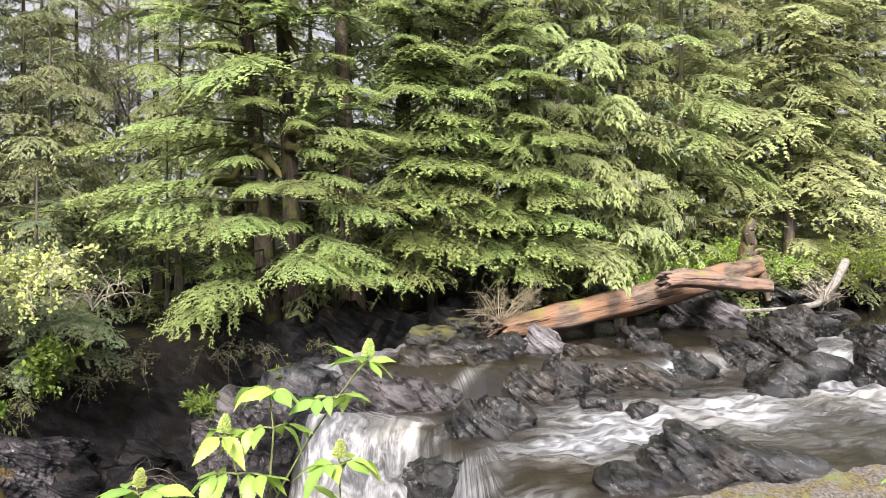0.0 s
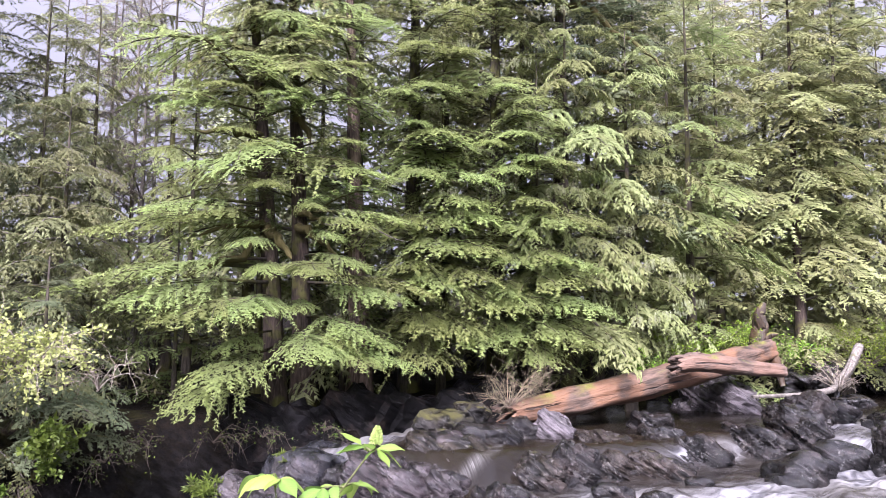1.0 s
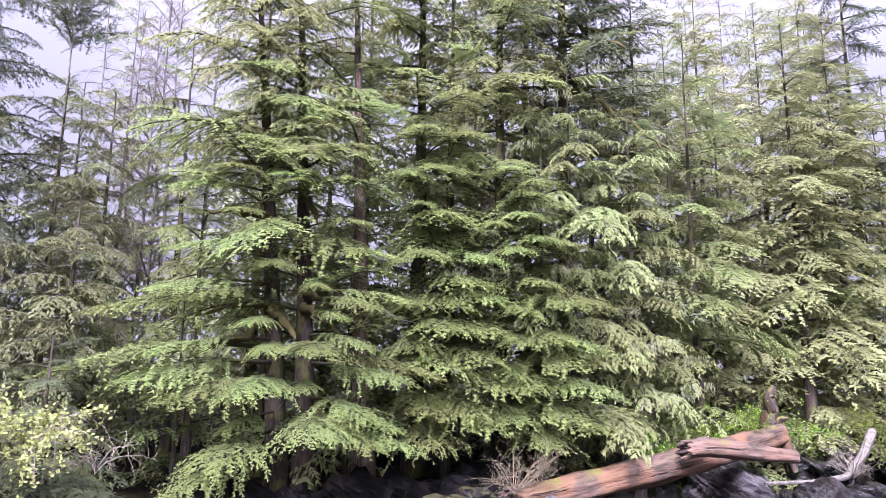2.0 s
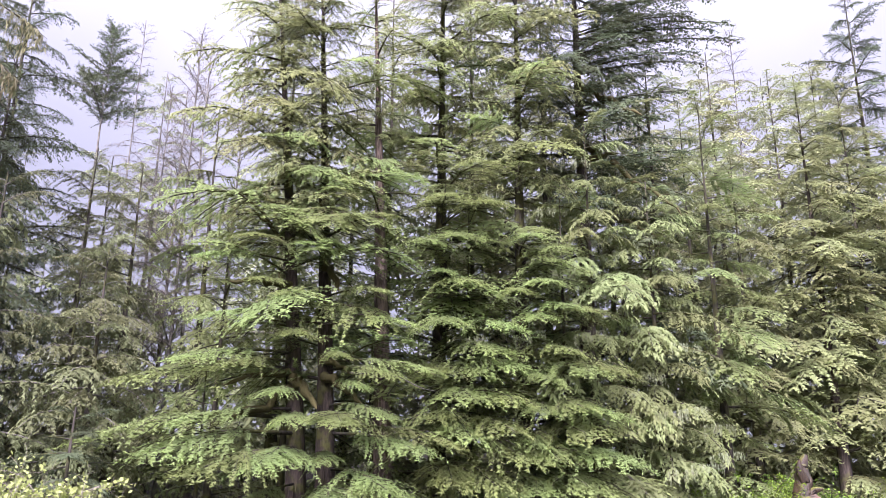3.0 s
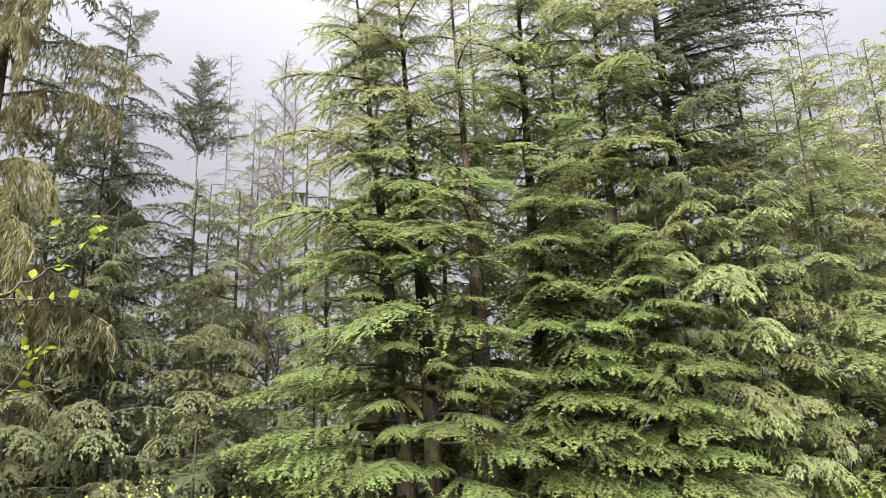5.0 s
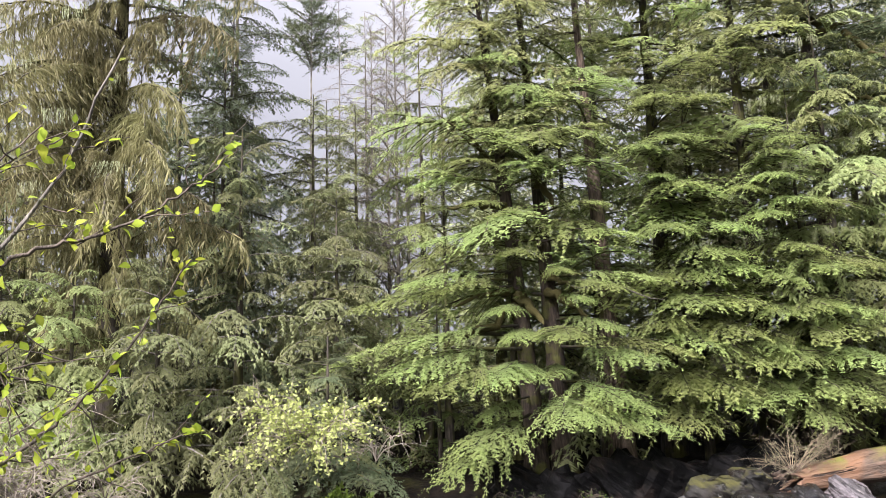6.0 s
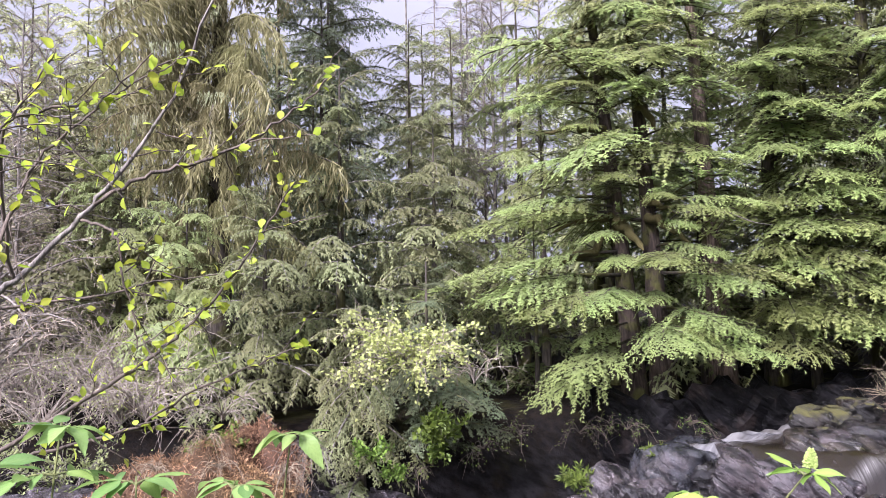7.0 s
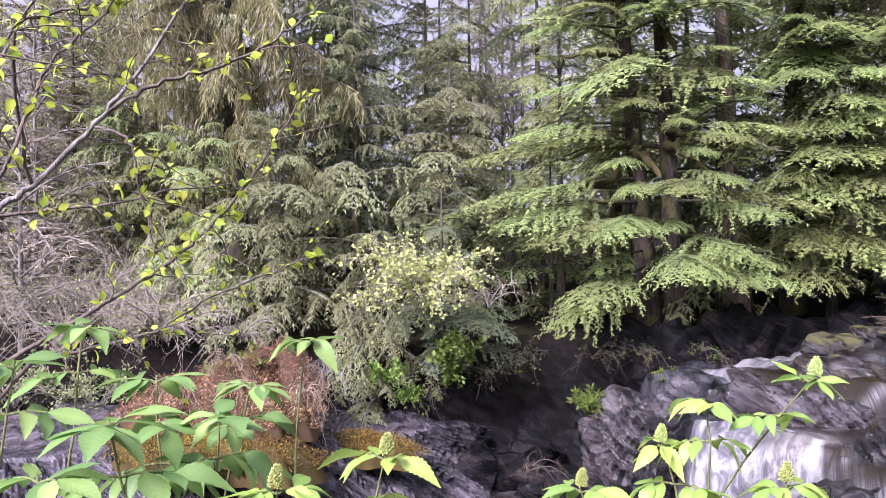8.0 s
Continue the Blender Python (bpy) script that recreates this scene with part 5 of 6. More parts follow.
bearded(hem_d, [(1.6, 14.4, 5.6), (2.0, 14.4, 4.4), (1.2, 14.4, 6.8), (1.9, 14.6, 7.9)], 3)
bearded(lichen_tree, [(-9.2, 9.6, 4.6), (-9.8, 9.2, 5.2), (-8.9, 9.9, 5.6), (-10.3, 9.2, 4.4), (-9.5, 9.4, 6.4), (-10.0, 9.1, 7.2), (-8.8, 9.8, 7.0), (-9.4, 9.5, 8.2)], 4)


# ======== shrubs, herbs and dead wood ========
def shrub(name, x, y, z, label, stems, reach, seed, leaf_mat, wood_mat, leaf=0.045, leaf_w=0.03, leaves=60, arch=0.5, lean=(0, 0), forks=4, thick=0.012, category="shrub"):
    """Arching stems that fork into twigs, with small leaves along the twigs."""
    rng = np.random.default_rng(seed)
    t = thing(name, x, y, z, label, category)
    green = Heap()
    for _ in range(stems):
        wood = Heap()
        az = rng.uniform(0, 6.28)
        L = reach * rng.uniform(0.6, 1.15)
        out = np.array([math.cos(az) * 0.6 + lean[0], math.sin(az) * 0.6 + lean[1], rng.uniform(0.5, 1.1)])
        s = np.linspace(0, 1, 9)
        pts = np.outer(s * L, out) - np.outer(arch * L * s ** 2.2, (0, 0, 1)) + rng.normal(0, 0.03, (9, 3)).cumsum(0) * L * 0.5
        wood.tube(pts[::2], thick * (1 - 0.75 * s[::2]), 4)
        for _ in range(forks):
            u = rng.uniform(0.3, 0.98)
            p0 = np.array([np.interp(u, s, pts[:, c]) for c in range(3)])
            d = unit(out * 0.5 + rng.normal(0, 0.75, 3) + np.array([0, 0, -0.2 * arch]))
            l2 = L * rng.uniform(0.18, 0.45)
            q = np.linspace(0, 1, 6)
            tw = p0 + np.outer(q * l2, d) - np.outer(arch * 0.5 * l2 * q ** 2, (0, 0, 1)) + rng.normal(0, 0.02, (6, 3)).cumsum(0) * l2
            wood.tube(tw[[0, 2, 4, 5]], thick * 0.42 * (1 - 0.7 * q[[0, 2, 4, 5]]), 3)
            for _ in range(2):
                a = tw[int(rng.integers(1, 5))]
                e = a + unit(d + rng.normal(0, 0.8, 3)) * l2 * rng.uniform(0.2, 0.5)
                wood.tube([a, (a + e) / 2 + rng.normal(0, 0.02, 3), e], [thick * 0.25, thick * 0.2, thick * 0.1], 3)
            if leaf_mat and leaves:
                n = max(1, leaves // forks)
                uu = rng.uniform(0, 1, n)
                b = np.stack([np.interp(uu, q, tw[:, c]) for c in range(3)], 1) + rng.normal(0, 0.05 * reach * 0.5, (n, 3))
                green.put(*blades(b, unit(rng.normal(0, 1, (n, 3)) + d), leaf * rng.uniform(0.6, 1.3, n), leaf_w * rng.uniform(0.7, 1.2, n), unit(rng.normal(0, 0.6, (n, 3)) + (0, 0, 1)), rng.uniform(0, 1, n)))
        part("stem", wood.mesh("stem", wood_mat), t)
    if green.n:
        part("foliage", green.mesh("foliage", leaf_mat), t)
    return t


shrub("blueberry_shrub", -5.25, 9.85, 1.1, "pale yellow-green shrub arching over the dark bank", 24, 1.45, 401, SHRUB_LEAF, BARK_PALE, 0.058, 0.045, 120, 0.62, (0.15, -0.45), 6, 0.011)
shrub("dead_branch", -4.6, 10.4, 0.9, "bare bleached branches reaching over the pool", 7, 1.0, 402, None, BARK_PALE, leaves=0, arch=0.6, lean=(0.4, -0.2), forks=5, thick=0.012)
shrub("dead_bush", 0.95, 13.25, 0.42, "bleached dead twiggy bush beside the log", 26, 0.95, 403, LICHEN, BARK_TAN, 0.03, 0.008, 30, 0.25, (0.15, -0.3), 7, 0.007)
shrub("driftwood_twigs", 7.9, 16.4, 0.55, "bare bleached twigs on the driftwood log", 14, 0.9, 404, None, BARK_PALE, leaves=0, arch=0.2, lean=(-0.3, -0.2), forks=6, thick=0.012)
for i, (sx, sy, sz, hgt) in enumerate([(5.6, 17.3, 0.9, 1.2), (4.9, 16.6, 0.8, 1.0), (6.0, 18.2, 1.0, 1.4), (3.9, 15.9, 0.6, 0.9), (9.8, 18.9, 0.9, 1.4), (10.8, 19.6, 0.9, 1.6), (7.6, 18.6, 0.9, 1.3)]):
    shrub("bright_bush", sx, sy, sz, "bright spring-green bush at the forest edge", 18, hgt, 410 + i, BUSH_LEAF, TWIG, 0.055, 0.035, 120, 0.3, (0, -0.25), 6, 0.008)
for i, (sx, sy, sz, hgt) in enumerate([(-10.2, 7.8, 0.4, 2.4), (-9.3, 8.4, 0.4, 2.0), (-11.4, 7.2, 0.4, 2.8), (-8.6, 8.2, 0.5, 1.4), (-12.4, 9.4, 0.5, 3.0), (-9.6, 9.4, 0.6, 2.2)]):
    shrub("bare_shrub", sx, sy, sz, "tangled leafless grey shrub on the bank", 24, hgt, 430 + i, SHRUB_LEAF, BARK_PALE, 0.035, 0.02, 24, 0.45, (0.1, -0.1), 8, 0.014)
for i, (sx, sy, hgt) in enumerate([(-8.4, 6.7, 0.8), (-9.2, 6.2, 0.9), (-9.9, 6.8, 1.1), (-8.1, 7.4, 0.9), (-10.8, 6.0, 1.0), (-7.4, 8.4, 0.8), (-9.0, 7.4, 1.0)]):
    shrub("low_bush", sx, sy, ground_z(sx, sy), "low straggling bush of small dull green leaves", 16, hgt, 450 + i, FERN_LEAF if i % 2 else CEDAR, BARK_GREY, 0.06, 0.03, 70, 0.4, (0.1, -0.2), 6, 0.008)
shrub("dead_branch", -7.6, 8.6, 0.5, "pale dead branches tangled on the bank", 12, 1.1, 440, None, BARK_PALE, leaves=0, arch=0.7, lean=(0.3, -0.4), forks=6, thick=0.01)
shrub("dead_branch", -6.1, 8.5, 0.15, "fine grey roots and twigs hanging over the ledge", 16, 0.8, 441, None, BARK_GREY, leaves=0, arch=1.4, lean=(0.2, -0.4), forks=6, thick=0.006)
shrub("bank_herb", -4.9, 9.9, 0.15, "fresh green broad-leaved herb on the dark bank", 12, 0.5, 442, FERN_LEAF, GREEN_STEM, 0.09, 0.055, 60, 0.3, (0.1, -0.3), 4, 0.005)
shrub("bank_herb", -5.6, 9.2, -0.1, "fresh green broad-leaved herb on the dark bank", 10, 0.4, 443, FERN_LEAF, GREEN_STEM, 0.07, 0.04, 50, 0.3, (0.1, -0.3), 4, 0.005)
shrub("bank_herb", -2.94, 9.85, -0.29, "tuft of bright green grass on the rock's edge", 16, 0.32, 444, FERN_LEAF, GREEN_STEM, 0.10, 0.02, 50, 0.6, (-0.2, -0.3), 3, 0.004)
shrub("bank_herb", -2.2, 10.9, -0.05, "tuft of bright green grass on the rock's edge", 8, 0.22, 445, FERN_LEAF, GREEN_STEM, 0.07, 0.02, 40, 0.6, (-0.2, -0.3), 3, 0.004)
shrub("bank_herb", -7.0, 7.9, 0.1, "fresh green broad-leaved herb on the dark bank", 12, 0.5, 446, FERN_LEAF, GREEN_STEM, 0.07, 0.04, 60, 0.3, (0.1, -0.3), 4, 0.005)
shrub("dead_branch", -3.75, 9.7, -1.15, "reddish dead twigs washed up by the pool", 9, 0.55, 447, None, TWIG, leaves=0, arch=0.9, lean=(0.5, -0.2), forks=3, thick=0.008)


def mound(x, y, z, sx, sy, sz, label, mat, n, leaf, leaf_w, seed, name, spread=1.0):
    """A soft uneven heap whose skin is made of many small blades; its rim runs out into the ground."""
    rng = np.random.default_rng(seed)

    def rim(a):
        return 1 + 0.22 * np.sin(2 * a + seed) + 0.15 * np.sin(5 * a + 2 * seed) + 0.10 * np.sin(9 * a)

    def lump(p, q):
        return np.array([noise.noise(Vector((u * 2.6 + seed, w * 2.6, 0.5))) + 0.5 * noise.noise(Vector((u * 7 + seed, w * 7, 3.5))) for u, w in zip(p, q)])

    u, v = rng.uniform(0, 6.28, n), 1.06 * np.sqrt(rng.uniform(0, 1, n))
    px, py = np.cos(u) * v * rim(u), np.sin(u) * v * rim(u)
    b = np.stack([px * sx, py * sy, sz * (1 - v ** 2) + 0.32 * sz * lump(px, py)], 1) + rng.normal(0, 0.018, (n, 3))
    nrm = unit(np.stack([np.cos(u) * v * sz, np.sin(u) * v * sz, np.full(n, sx * 0.6)], 1) + rng.normal(0, 0.5, (n, 3)))
    w = unit(np.cross(nrm, rng.normal(0, 1, (n, 3))) + nrm * 0.35 * spread)
    h = Heap()
    ring, turn = 9, 28
    rr, aa = np.meshgrid(np.linspace(0.02, 0.97, ring), np.linspace(0, 2 * np.pi, turn, endpoint=False), indexing="ij")
    rr, aa = rr.ravel(), aa.ravel()
    gx, gy = np.cos(aa) * rr * rim(aa), np.sin(aa) * rr * rim(aa)
    i, j = np.meshgrid(np.arange(ring - 1), np.arange(turn), indexing="ij")
    i, j = i.ravel(), j.ravel()
    k = (j + 1) % turn
    faces = np.stack([i * turn + j, (i + 1) * turn + j, (i + 1) * turn + k, i * turn + k], 1)
    h.put(np.stack([gx * sx, gy * sy, sz * (1 - rr ** 2) + 0.32 * sz * lump(gx, gy) - 0.05 - 1.2 * np.clip(rr - 0.8, 0, 1)], 1), faces, rng.uniform(0, 0.25, len(gx)))
    h.put(*blades(b, w, leaf * rng.uniform(0.5, 1.4, n), leaf_w * rng.uniform(0.7, 1.3, n), nrm, rng.uniform(0, 1, n) ** 1.5))
    ob = new(name, h.mesh(name, mat, True))
    ob.location = (x, y, z)
    return tagged(ob, label, name.split("_")[0], kind="stuff")


for i, (mx, my, mz, mr, mh) in enumerate([(-6.9, 7.7, -0.15, 0.75, 0.55), (-6.4, 7.6, -0.3, 0.6, 0.35), (-7.4, 7.3, -0.25, 0.7, 0.4), (-6.7, 8.2, 0.0, 0.6, 0.5)]):
    mound(mx, my, mz, mr, mr * 0.8, mh, "heap of rust-brown dead needles and fronds", LITTER, 7000, 0.060, 0.009, 520 + i, "litter_heap", 1.6)
for i, (mx, my, mz, mr, mh) in enumerate([(-6.25, 7.25, -0.66, 0.85, 0.22), (-7.2, 6.5, -0.52, 0.75, 0.2), (-5.5, 8.6, -0.75, 0.6, 0.15), (-6.7, 7.0, -0.5, 0.5, 0.2)]):
    mound(mx, my, mz, mr, mr * 0.5, mh, "golden moss draped over the slate ledge", MOSS_TUFT, 7000, 0.034, 0.008, 502 + i, "moss_cushion")
for i, (sx, sy, sz) in enumerate([(-6.6, 7.4, 0.1), (-6.0, 7.9, 0.0), (-7.2, 7.0, 0.1), (-6.9, 7.5, 0.4)]):
    shrub("dead_branch", sx, sy, sz, "dry tan twigs tangled over the litter", 14, 0.5, 540 + i, None, BARK_TAN, leaves=0, arch=1.1, lean=(0.3, -0.4), forks=5, thick=0.006)


# ======== the near bank: elderberry and alder ========
def leaf_mesh(name, mat, width, rows=7, fold=0.25, curl=0.35, tooth=0.08, seed=0):
    """A pointed leaf of length one along +x, folded at the midrib, toothed and curling down."""
    s = np.linspace(0, 1, rows)
    w = width * np.sin(np.pi * np.clip(s, 0.02, 0.985) ** 0.82)
    w = w * (1 + tooth * np.where(np.arange(rows) % 2, 1, -1))
    z = -curl * s ** 2
    mid = np.stack([s, 0 * s, z], 1)
    lo = np.stack([s + 0.04, -w, z + fold * w + 0.02 * np.sin(9 * s + seed)], 1)
    hi = np.stack([s + 0.04, w, z + fold * w + 0.02 * np.cos(8 * s + seed)], 1)
    v = np.concatenate([lo, mid, hi])
    i = np.arange(rows - 1)
    f = np.concatenate([np.stack([i, i + 1, rows + i + 1, rows + i], 1), np.stack([rows + i, rows + i + 1, 2 * rows + i + 1, 2 * rows + i], 1)])
    return mesh_of(name, v, f, [mat], young=np.clip(np.concatenate([0.05 + 0.3 * s, 0.75 - 0.2 * s, 0.15 + 0.3 * s]) + 0.14 * (seed % 4), 0, 1), smooth=True)


ELDER_LEAVES = [leaf_mesh("elder leaflet", ELDER_LEAF, 0.235, 21, 0.16, c, 0.075, k) for k, c in enumerate((0.12, 0.3, 0.48, 0.66))]
ELDER_SHADE = [leaf_mesh("older elder leaflet", ELDER_OLD, 0.245, 17, 0.14, c, 0.05, k) for k, c in enumerate((0.15, 0.3, 0.45, 0.6))]
ALDER_LEAVES = [leaf_mesh("alder leaf", ALDER_LEAF, 0.33, 11, 0.2, c, 0.035, k) for k, c in enumerate((0.05, 0.2, 0.4))]


def bud_mesh(seed):
    """A rounded cone of many small uneven knobs: a flower head still in bud."""
    rng = np.random.default_rng(seed)
    h = Heap()
    for i in range(210):
        u = (i + rng.uniform(-2, 2)) / 210
        a = i * 2.4 + rng.normal(0, 0.25)
        r = 0.019 * math.sqrt(max(0.02, 1 - abs(u) ** 1.7)) * rng.uniform(0.8, 1.12)
        p = np.array([math.cos(a) * r, math.sin(a) * r, 0.058 * u + rng.normal(0, 0.0015)])
        d = unit(np.array([math.cos(a), math.sin(a), 0.3 + u]) + rng.normal(0, 0.25, 3))
        h.put(*tube([p - d * 0.004, p + d * 0.003, p + d * 0.0055], [0.0010, 0.0026 * rng.uniform(0.7, 1.2), 0.0006], 4), young=rng.uniform(0, 1))
    core = np.linspace(0, 1, 6)
    h.put(*tube(np.outer(core * 0.054, (0, 0, 1)), 0.017 * np.sqrt(np.maximum(0.02, 1 - core ** 1.7)), 7), young=0.1)
    return h.mesh("flower bud", ELDER_BUD, True)


BUDS = [bud_mesh(1), bud_mesh(2)]


def aimed(at, way, size, roll=0.0):
    q = Vector(way).to_track_quat("X", "Z").to_matrix().to_4x4()
    return Matrix.Translation(at) @ q @ pose(0, 0, 0, roll) @ Matrix.Diagonal((size, size, size, 1))


def elderberry(tip, seed, lean=(0, 0), whorls=2, size=0.10, bud=True, down=0.9, leaves=None):
    """A red elderberry shoot: a stem, pairs of leaves of five leaflets, a flower head in bud."""
    rng = np.random.default_rng(seed)
    tip = np.array(tip, float)
    lean = (lean[0] + rng.uniform(-0.16, 0.16), lean[1] + rng.uniform(-0.12, 0.12))
    base = tip + np.array([-lean[0], -lean[1], -down])
    base[2] = max(base[2], 0.0)
    t = thing("elderberry_shoot", *base, "red elderberry shoot with fresh green leaves and flower buds", "plant", "elderberry on the near bank")
    s = np.linspace(0, 1, 9)
    top = tip - base
    stem = np.outer(s, top) + np.outer(np.sin(np.pi * s) * 0.2, (-lean[0], -lean[1], 0)) + rng.normal(0, 0.004, (9, 3))
    v, f = tube(stem, 0.0045 * (1 - 0.5 * s), 7)
    part("stem", mesh_of("stem", v, f, [GREEN_STEM], smooth=True), t)
    a0 = rng.uniform(0, 3.14)
    for wn in range(whorls):
        u = 1 - 0.10 * wn - 0.02
        p = np.array([np.interp(u, s, stem[:, c]) for c in range(3)])
        for side in (0, 1):
            az = a0 + wn * 1.57 + side * 3.14 + rng.normal(0, 0.25)
            L = (0.050 + 0.03 * wn) * rng.uniform(0.85, 1.2) * size / 0.1
            out = np.array([math.cos(az), math.sin(az), 0.55 - 0.25 * wn])
            q = np.linspace(0, 1, 6)
            rach = p + np.outer(q * L, unit(out)) - np.outer(0.25 * L * q ** 2, (0, 0, 1))
            v, f = tube(rach, 0.0032 * (1 - 0.5 * q), 5)
            part("leaf_stalk", mesh_of("leaf stalk", v, f, [GREEN_STEM], smooth=True), t)
            fwd = unit(rach[-1] - rach[-2])
            lat = unit(np.cross(fwd, (0, 0, 1)))
            spots = [(1.0, 0.0), (0.9, 1), (0.9, -1), (0.45, 1), (0.45, -1)]
            for k, (uu, sd) in enumerate(spots):
                b = np.array([np.interp(uu, q, rach[:, c]) for c in range(3)])
                w = unit(fwd * (1.0 if sd == 0 else 0.55) + lat * sd * 0.85 + np.array([0, 0, rng.normal(-0.05, 0.2)]))
                part("leaflet", (leaves or ELDER_LEAVES)[int(rng.integers(4))], t, m=aimed(b, w, size * rng.uniform(0.8, 1.15) * (1.1 if sd == 0 else 0.92), rng.normal(0, 18)))
    if bud:
        part("flower_bud", BUDS[seed % 2], t, "pale green conical flower bud", aimed(top, (0.1, 0, 1), 0.72) @ pose(0, 0, 0, 0, 90, 0))
    return t


elderberry((-0.19, 2.0, 1.43), 601, (0.30, 0.0), 2, 0.072)
elderberry((-0.43, 2.0, 1.36), 602, (0.06, 0.0), 2, 0.075, bud=False)
elderberry((-0.54, 1.95, 1.25), 603, (-0.05, 0.05), 2, 0.085)
elderberry((-0.73, 1.9, 1.13), 604, (-0.06, 0.0), 2, 0.085)
elderberry((-0.25, 1.9, 1.20), 605, (0.1, 0.0), 2, 0.078)
elderberry((-1.01, 1.40, 1.30), 606, (0.05, 0.0), 2, 0.085)
elderberry((-1.14, 1.19, 1.27), 607, (0.0, 0.0), 1, 0.08)
elderberry((-1.70, 1.20, 1.57), 608, (0.0, 0.0), 2, 0.085, bud=False, leaves=ELDER_SHADE)
elderberry((-1.45, 1.71, 1.50), 609, (0.05, 0.0), 1, 0.09, bud=False, leaves=ELDER_SHADE)
elderberry((-1.52, 1.25, 1.46), 610, (0.0, 0.05), 3, 0.085, bud=False, leaves=ELDER_SHADE)
elderberry((-1.43, 1.47, 1.42), 611, (0.05, 0.0), 3, 0.085, bud=False, leaves=ELDER_SHADE)
elderberry((-1.38, 1.00, 1.42), 612, (0.0, 0.0), 2, 0.11, bud=False, leaves=ELDER_SHADE)
elderberry((-1.62, 0.98, 1.52), 613, (-0.05, 0.0), 2, 0.085, bud=False, leaves=ELDER_SHADE)
elderberry((-1.30, 0.78, 1.38), 614, (0.0, 0.0), 2, 0.085, bud=False, leaves=ELDER_SHADE)
elderberry((-1.35, 1.28, 1.38), 615, (0.0, 0.0), 2, 0.10, bud=False, leaves=ELDER_SHADE)
elderberry((1.68, 2.9, 0.98), 616, (0.0, 0.0), 2, 0.05, bud=False)

alder = thing("alder_sapling", -2.05, 0.95, ground_z(-2.05, 0.95), "leaning alder with thin twigs and new yellow-green leaves", "tree")
ALDER_AT = np.array(alder.location)


def alder_branch(points, r, seed, leaves, bark, clump=2, start=0.25, side=7):
    rng = np.random.default_rng(seed)
    pts = np.asarray(points, float)
    k = np.arange(len(pts))
    s = np.linspace(0, len(pts) - 1, 6 * len(pts))
    line = np.stack([np.interp(s, k, pts[:, c]) for c in range(3)], 1)
    for _ in range(6):
        line[1:-1] = (line[:-2] + 2 * line[1:-1] + line[2:]) / 4
    line += rng.normal(0, 0.003, line.shape)
    u = np.linspace(0, 1, len(line))
    v, f = tube(line - ALDER_AT, r * (1 - 0.72 * u), 7)
    b = part("branch", mesh_of("branch", v, f, [bark], smooth=True), alder)
    for i in range(side):
        a = line[int(len(line) * (start + (0.9 - start) * (i + rng.uniform(0, 1)) / side))] - ALDER_AT
        d = unit(rng.normal(0, 0.6, 3) + np.array([0.5, 0.4, 0.35]))
        ln = rng.uniform(0.08, 0.26)
        q = np.linspace(0, 1, 6)
        tw = a + np.outer(q * ln, d) + rng.normal(0, 0.006, (6, 3)).cumsum(0) - np.outer(0.04 * ln * q ** 2, (0, 0, 1))
        v, f = tube(tw, 0.0020 * (1 - 0.6 * q), 4)
        t2 = part("twig", mesh_of("twig", v, f, [TWIG]), b)
        for c in range(int(rng.integers(2, 5))):
            w = unit(d * 0.5 + rng.normal(0, 0.7, 3))
            part("leaf", ALDER_LEAVES[int(rng.integers(3))], b, m=aimed(tw[min(5, 2 + c)], w, rng.uniform(0.017, 0.034), rng.normal(0, 40)))
    for i in range(int(leaves * 1.7)):
        at = line[int(len(line) * (start + (0.995 - start) * (i + rng.uniform(0, 1)) / int(leaves * 1.7)))] - ALDER_AT
        for _ in range(int(rng.integers(1, clump + 1))):
            w = unit(rng.normal(0, 0.8, 3) + np.array([0.4, 0.2, 0.35]))
            part("leaf", ALDER_LEAVES[int(rng.integers(3))], b, m=aimed(at + w * 0.008, w, rng.uniform(0.017, 0.034), rng.normal(0, 40)))
    return b


alder_branch([(-2.05, 0.95, 0.4), (-1.98, 1.0, 1.5), (-1.9, 1.1, 1.83), (-1.85, 1.18, 1.88), (-1.76, 1.29, 2.05), (-1.7, 1.35, 2.15), (-1.61, 1.44, 2.36), (-1.5, 1.5, 2.7)], 0.0105, 701, 6, BARK_GREY, start=0.6)
alder_branch([(-1.98, 1.0, 1.6), (-1.73, 0.99, 1.83), (-1.7, 1.04, 1.97), (-1.66, 1.09, 2.15), (-1.6, 1.16, 2.24), (-1.5, 1.25, 2.4)], 0.006, 702, 10, TWIG)
alder_branch([(-1.74, 1.31, 2.08), (-1.66, 1.39, 2.16), (-1.56, 1.49, 2.2), (-1.46, 1.58, 2.27), (-1.35, 1.66, 2.38), (-1.29, 1.7, 2.46)], 0.006, 703, 12, TWIG)
alder_branch([(-1.76, 1.29, 2.04), (-1.63, 1.28, 2.01), (-1.62, 1.29, 1.91), (-1.6, 1.32, 1.77), (-1.6, 1.32, 1.69)], 0.004, 704, 10, TWIG)
alder_branch([(-1.98, 1.05, 1.8), (-1.83, 1.36, 1.86), (-1.6, 1.59, 1.92)], 0.005, 705, 9, TWIG)
alder_branch([(-2.02, 0.98, 1.2), (-1.9, 1.1, 1.45), (-1.83, 1.2, 1.53), (-1.68, 1.38, 1.67), (-1.62, 1.44, 1.74), (-1.55, 1.5, 1.82), (-1.45, 1.59, 2.01), (-1.38, 1.64, 2.16)], 0.007, 706, 23, TWIG, 3, 0.35)
